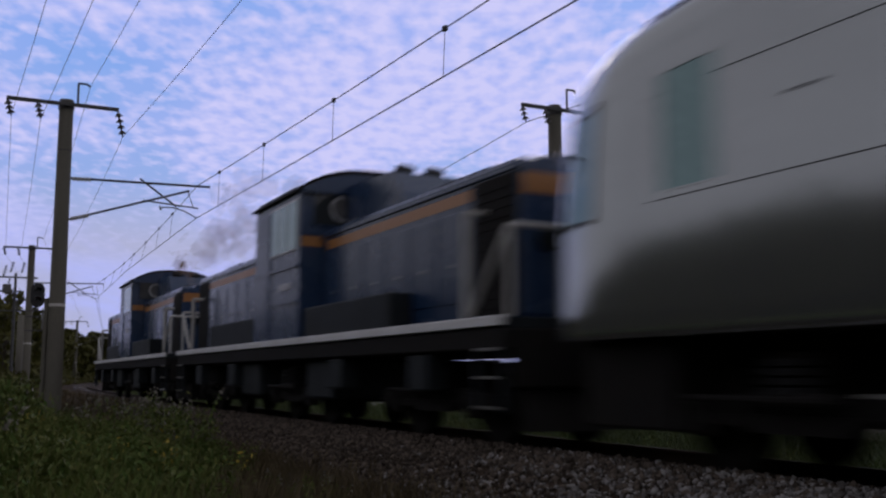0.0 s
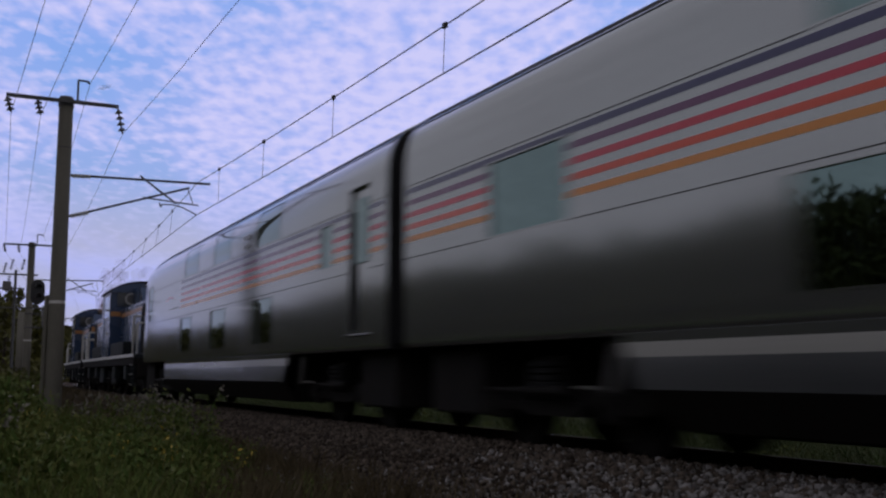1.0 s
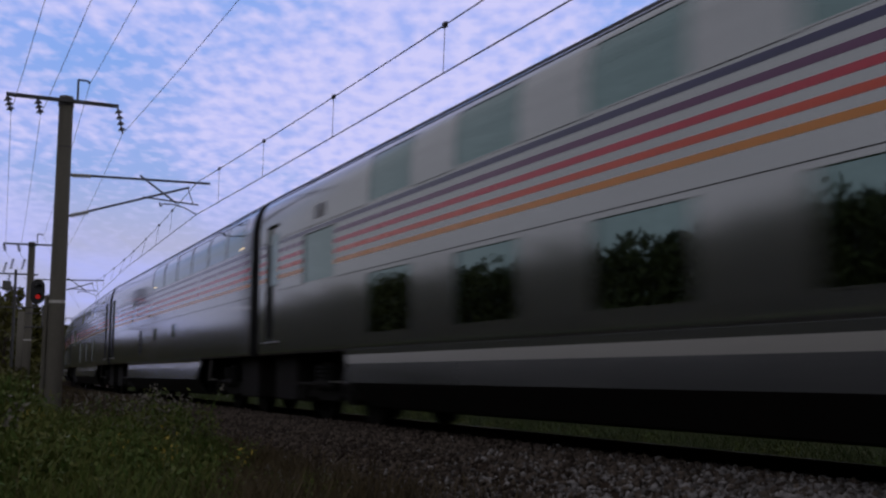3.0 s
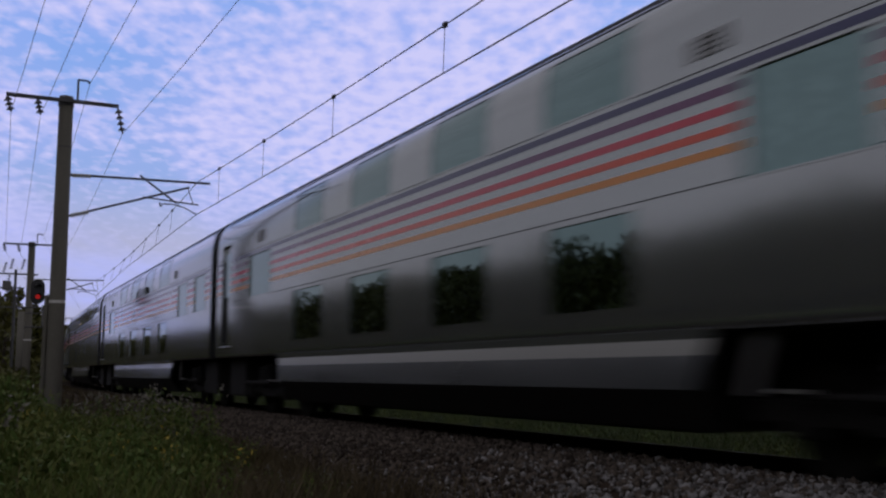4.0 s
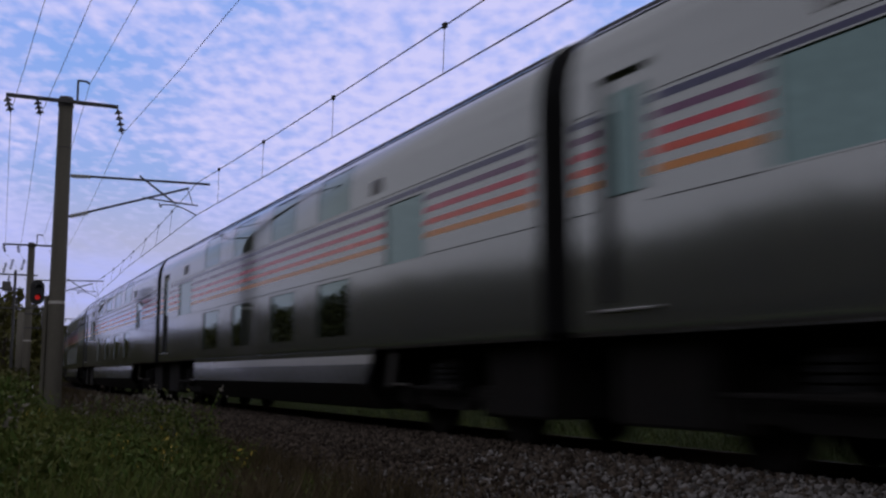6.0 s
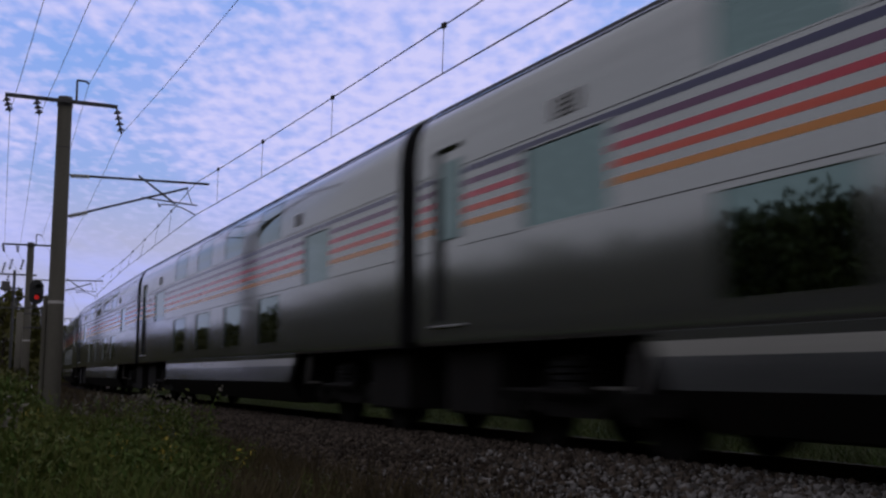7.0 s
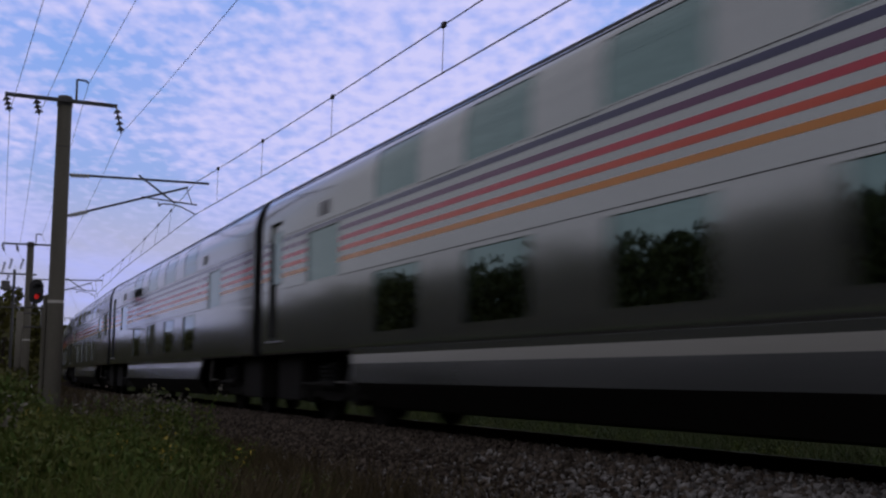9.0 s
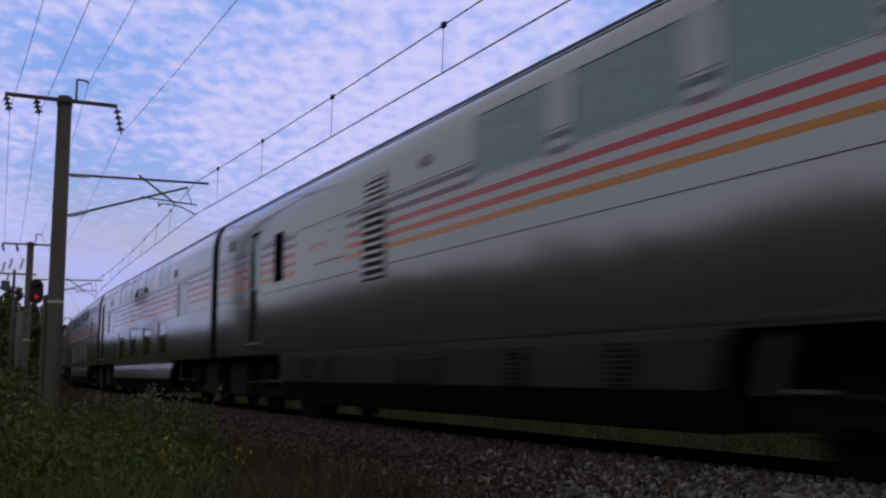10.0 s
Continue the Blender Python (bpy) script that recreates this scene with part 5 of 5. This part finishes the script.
def make_weeds():
    rng = np.random.default_rng(21)
    kinds = {"yellow": ("goldenrod", "green goldenrod plant with small yellow flower heads"), "white": ("seeding_weed", "tall weed with pale fluffy seed heads"), "leafy": ("leafy_weed", "dark green leafy weed clump")}
    tall = {(9.0, -4.78): "yellow", (9.2, -4.65): "yellow", (10.4, -3.85): "yellow", (13.3, -4.15): "white", (13.7, -4.3): "white", (13.9, -3.95): "white", (14.3, -4.2): "white", (14.5, -3.8): "white", (13.5, -3.8): "white", (14.9, -4.0): "white",
            (16.0, -5.75): "leafy", (17.2, -5.7): "leafy", (18.6, -5.65): "leafy", (16.6, -6.2): "leafy", (18.0, -6.1): "leafy", (19.6, -5.9): "leafy", (15.4, -6.1): "leafy", (20.8, -5.7): "leafy",
            (13.2, -3.95): "leafy", (13.6, -4.05): "leafy", (14.0, -3.7): "leafy", (13.0, -3.6): "leafy", (13.4, -3.45): "leafy", (14.2, -3.5): "leafy", (12.7, -3.5): "leafy", (13.1, -3.25): "leafy", (12.6, -3.8): "leafy", (14.6, -4.3): "leafy", (12.4, -3.2): "leafy", (13.7, -3.6): "leafy", (13.3, -3.65): "leafy", (12.9, -3.4): "leafy", (13.6, -3.3): "leafy", (14.4, -3.6): "leafy", (12.2, -3.45): "leafy", (13.0, -3.75): "leafy"}
    protos = {k: [weed_meshes(k, 30 + i * 3 + j) for j in range(2)] for i, k in enumerate(kinds)}
    spots = [(s, la, k) for s, la, k in ((15.7, -5.4, "yellow"), (16.2, -5.25, "yellow"), (11.5, -4.9, "leafy"), (10.2, -5.4, "leafy"), (12.5, -4.2, "white"), (13.2, -4.35, "white"), (13.8, -4.1, "white"), (12.8, -4.6, "leafy"), (14.6, -5.6, "leafy"), (15.2, -5.9, "leafy"), (16, -5.4, "leafy"))]
    spots += [(*q, k) for q, k in tall.items()]
    while len(spots) < 150:
        s, la = 8.5 + 26 * rng.random() ** 1.4, -3.5 - 6.0 * rng.random()
        spots.append((s, la, "yellow" if (k := rng.random()) < 0.02 else "white" if k < 0.16 else "leafy"))
    while len(spots) < 215:
        s = 8.2 + 5.5 * rng.random()
        spots.append((s, -6.66 + 0.225 * s - 2.0 * rng.random(), "leafy"))
    while len(spots) < 300:
        s = 5.8 + 4.5 * rng.random()
        spots.append((s, -6.66 + 0.235 * s - 2.2 * rng.random(), "leafy"))
    for i in range(46):
        spots.append((3.5 + 24 * (i + rng.random()) / 46, 2.75 + 1.1 * rng.random(), "leafy"))
    for s, la, k in spots:
        name, label = kinds[k]
        stem, leaves, heads = protos[k][int(rng.random() * 2)]
        ob = tagged(new(name), label, "wild plant", "trackside weeds")
        g = 0.75 + 0.45 * rng.random()
        if (s, la) in tall:
            g = 0.72 if k == "yellow" else 1.42 if k == "white" else 1.75 if la < -5 else 1.3 if la < -3.65 else 0.85
        elif la > 0:
            g *= 0.62
        elif la < -6:
            g *= 1.25
        elif la > -4.0:
            g *= 0.75
        ob.matrix_basis = Matrix.Translation(at(s, la, GROUND - 0.03)) @ pose(0, 0, 0, 0, 0, 360 * rng.random()) @ Matrix.Diagonal((g, g, g, 1))
        tagged(put("stem", stem, ob), kind="stuff")
        tagged(put("foliage", leaves, ob), kind="stuff")
        if heads:
            tagged(put("blossom", heads, ob), kind="stuff")


make_weeds()


def tree_row(name, spots, leaf, per_tree, label, seed):
    """Trees with trunk, limbs and a crown of leaf sprays, one wood."""
    rng = np.random.default_rng(seed)
    centres, sizes, bm = [], [], B()
    for x, y, h, r in spots:
        base = Vector((x, y, GROUND))
        rod(bm, base - Vector((0, 0, 0.2)), base + Vector((0.03 * h * rng.normal(), 0.03 * h * rng.normal(), h * 0.8)), 0.022 * h, 0.005 * h, seg=7)
        n_lobe = 9
        for k in range(n_lobe):
            a = rng.random() * 6.28
            q = Vector((x + r * 0.62 * math.cos(a) * rng.random() ** 0.5, y + r * 0.62 * math.sin(a) * rng.random() ** 0.5, GROUND + h * (0.10 + 0.77 * (k + 0.5) / n_lobe)))
            rod(bm, base + Vector((0, 0, (q.z - GROUND) * 0.6)), q, 0.007 * h, 0.002 * h, seg=5)
            lr = r * (0.35 + 0.3 * rng.random()) * (1.15 - 0.55 * k / n_lobe)
            m = per_tree // n_lobe
            d = rng.normal(size=(m, 3))
            d /= np.linalg.norm(d, axis=1)[:, None]
            rad = lr * (0.45 + 0.6 * rng.random(m) ** 0.6)
            centres.append(np.array(q) + d * rad[:, None] * (1, 1, 0.8))
            sizes.append(leaf * (0.6 + 0.8 * rng.random(m)))
    c, z = np.concatenate(centres), np.concatenate(sizes)
    v, f = leaf_soup(c, z, rng)
    wood = tagged(new(name), label, "trees", kind="stuff")
    put("crowns", soup("crowns", v, f, TREE), wood)
    part("trunks", bm, BARK, wood)
    return wood


def make_woods():
    rng = np.random.default_rng(77)
    front, back = [], []
    for i in range(112):
        s = -70 + 230 * i / 111 + rng.normal() * 0.5
        tall = float(np.interp(s, (-70, 10, 24, 31, 40, 60, 70, 80, 100, 130, 165), (8.7, 8.7, 8.5, 8.2, 8.5, 8.7, 7.9, 7.0, 6.7, 6.4, 6.2)))
        for la, f, row in ((-19.5, 0.86, front), (-21.5, 0.97, front), (-23.5, 0.95, back), (-26.5, 0.97, back)):
            p = at(s + 1.3 * rng.random(), la - 0.8 * rng.random())
            row.append((p.x, p.y, f * (tall + 0.22 * rng.random() + 0.08 * math.sin(s * 0.27)), 2.6 + 0.5 * rng.random()))
    tree_row("tree_row", front, 0.20, 850, "dark green row of trees along the field edge", 41)
    tree_row("tree_row", back, 0.42, 360, "dense dark green trees behind the field edge", 44)
    spots = []
    while len(spots) < 60:
        s = 15 + 50 * rng.random() ** 1.2
        la = -6.66 + 0.088 * s - 0.9 - 5.5 * rng.random()
        if s > 40:
            la -= 1.0
        p = at(s, la)
        spots.append((p.x, p.y, 1.35 + 0.5 * rng.random() + 0.006 * s, 0.75 + 0.35 * rng.random()))
    tree_row("bush_row", spots, 0.065, 1500, "dense dark green bushes beside the line", 43)
    spots = []
    for i in range(20):
        f = i / 19
        x = 0.5 + 6.5 * f + rng.normal() * 0.6
        y = 120 + 26 * f + rng.normal() * 7
        spots.append((x, y, 11.2 - 3.6 * f + 0.9 * rng.random(), 3.0 + 0.9 * rng.random()))
    spots = [q for q in spots if q[0] < 7.5]
    tree_row("distant_wood", spots, 0.50, 600, "dark distant wood beyond the bend of the line", 42)
    spots = []
    for i in range(64):
        f = i / 63
        spots.append((-6 + 46 * f + rng.normal(), 222 + 30 * f + rng.normal() * 6, 11.6 + 2.2 * rng.random(), 4.0 + rng.random()))
    tree_row("distant_wood", spots, 0.75, 420, "dark closed wood on the horizon", 45)
    spots = []
    for i in range(70):
        p = at(72 + 120 * rng.random(), -6.4 - 7 * rng.random())
        spots.append((p.x, p.y, 1.6 + 1.3 * rng.random(), 1.3 + 0.6 * rng.random()))
    tree_row("bush_row", spots, 0.16, 320, "low dark green scrub along the bend", 46)


make_woods()

# ---------------------------------------------------------------- sleepers
bm = B()
prism(bm, [(-0.12, -0.39), (0.12, -0.39), (0.09, -0.21), (-0.09, -0.21)], -1.0, 1.0)
SLEEPER_MESH = mesh_of("sleeper", bm, SLEEPER)
for i in range(260):
    s = -12 + i * 0.6
    x, y, a = line(s)
    put("sleeper", SLEEPER_MESH, ballast, Matrix.Translation((x, y, 0)) @ pose(0, 0, 0, 0, 0, 90 - math.degrees(a)))


# ---------------------------------------------------------------- what moves
def run(t):
    return START + SPEED * t + GAIN * (t - 5) ** 2 / 2


def rolling(s, half, cant=0.3):
    """A vehicle whose middle is s metres along the track, on two bogies half metres from it."""
    x0, y0, _ = line(s + half)
    x1, y1, _ = line(s - half)
    return pose((x0 + x1) / 2, (y0 + y1) / 2, 0, cant, 0, math.degrees(math.atan2(y0 - y1, x0 - x1)))


def motions():
    times = [i * 0.5 for i in range(21)]
    for k, car in enumerate(COACHES):
        walk(car, [(t, rolling(run(t) - PITCH * (k + 0.5), 7.05)) for t in times])
    for loco, ahead in ((loco_b, 8.6), (loco_a, 26.3)):
        walk(loco, [(t, rolling(run(t) + ahead, 5.6)) for t in times])
    walk(SMOKE, [(t, pose(0, 0, 4.3) @ rolling(run(t) + 24.6, 5.6, 0)) for t in times])
    rows = [(t, pose(x, y, z, 0, 0, turn)) for t, x, y, z, turn in (
        (0.0, -9.54, 6.35, 1.37, 5), (0.5, -6.72, 6.87, 2.12, 0), (0.6, -6.13, 6.83, 2.20, -5), (0.7, -5.56, 6.74, 2.28, -30), (0.8, -5.44, 6.65, 2.59, -85), (0.9, -5.45, 6.59, 2.79, -140),
        (1.0, -5.71, 6.67, 2.67, -188), (1.1, -6.14, 6.74, 2.59, -185), (1.2, -6.58, 6.78, 2.49, -180), (1.6, -8.07, 6.73, 2.09, -180), (10.0, -11.69, 4.84, 1.31, -170))]
    walk(INSECT, rows)
    walk(SIGNAL_LAMP, [(0.0, pose(0.36, -0.03, 3.76, 0, 0, 180)), (1.40, pose(0.36, -0.03, 3.76, 0, 0, 180)), (1.4334, pose(0.36, -0.03, 3.76, 0, 0, 120)),
                       (1.4667, pose(0.36, -0.03, 3.76, 0, 0, 60)), (1.5, pose(0.36, -0.03, 3.76)), (10.0, pose(0.36, -0.03, 3.76))])


motions()
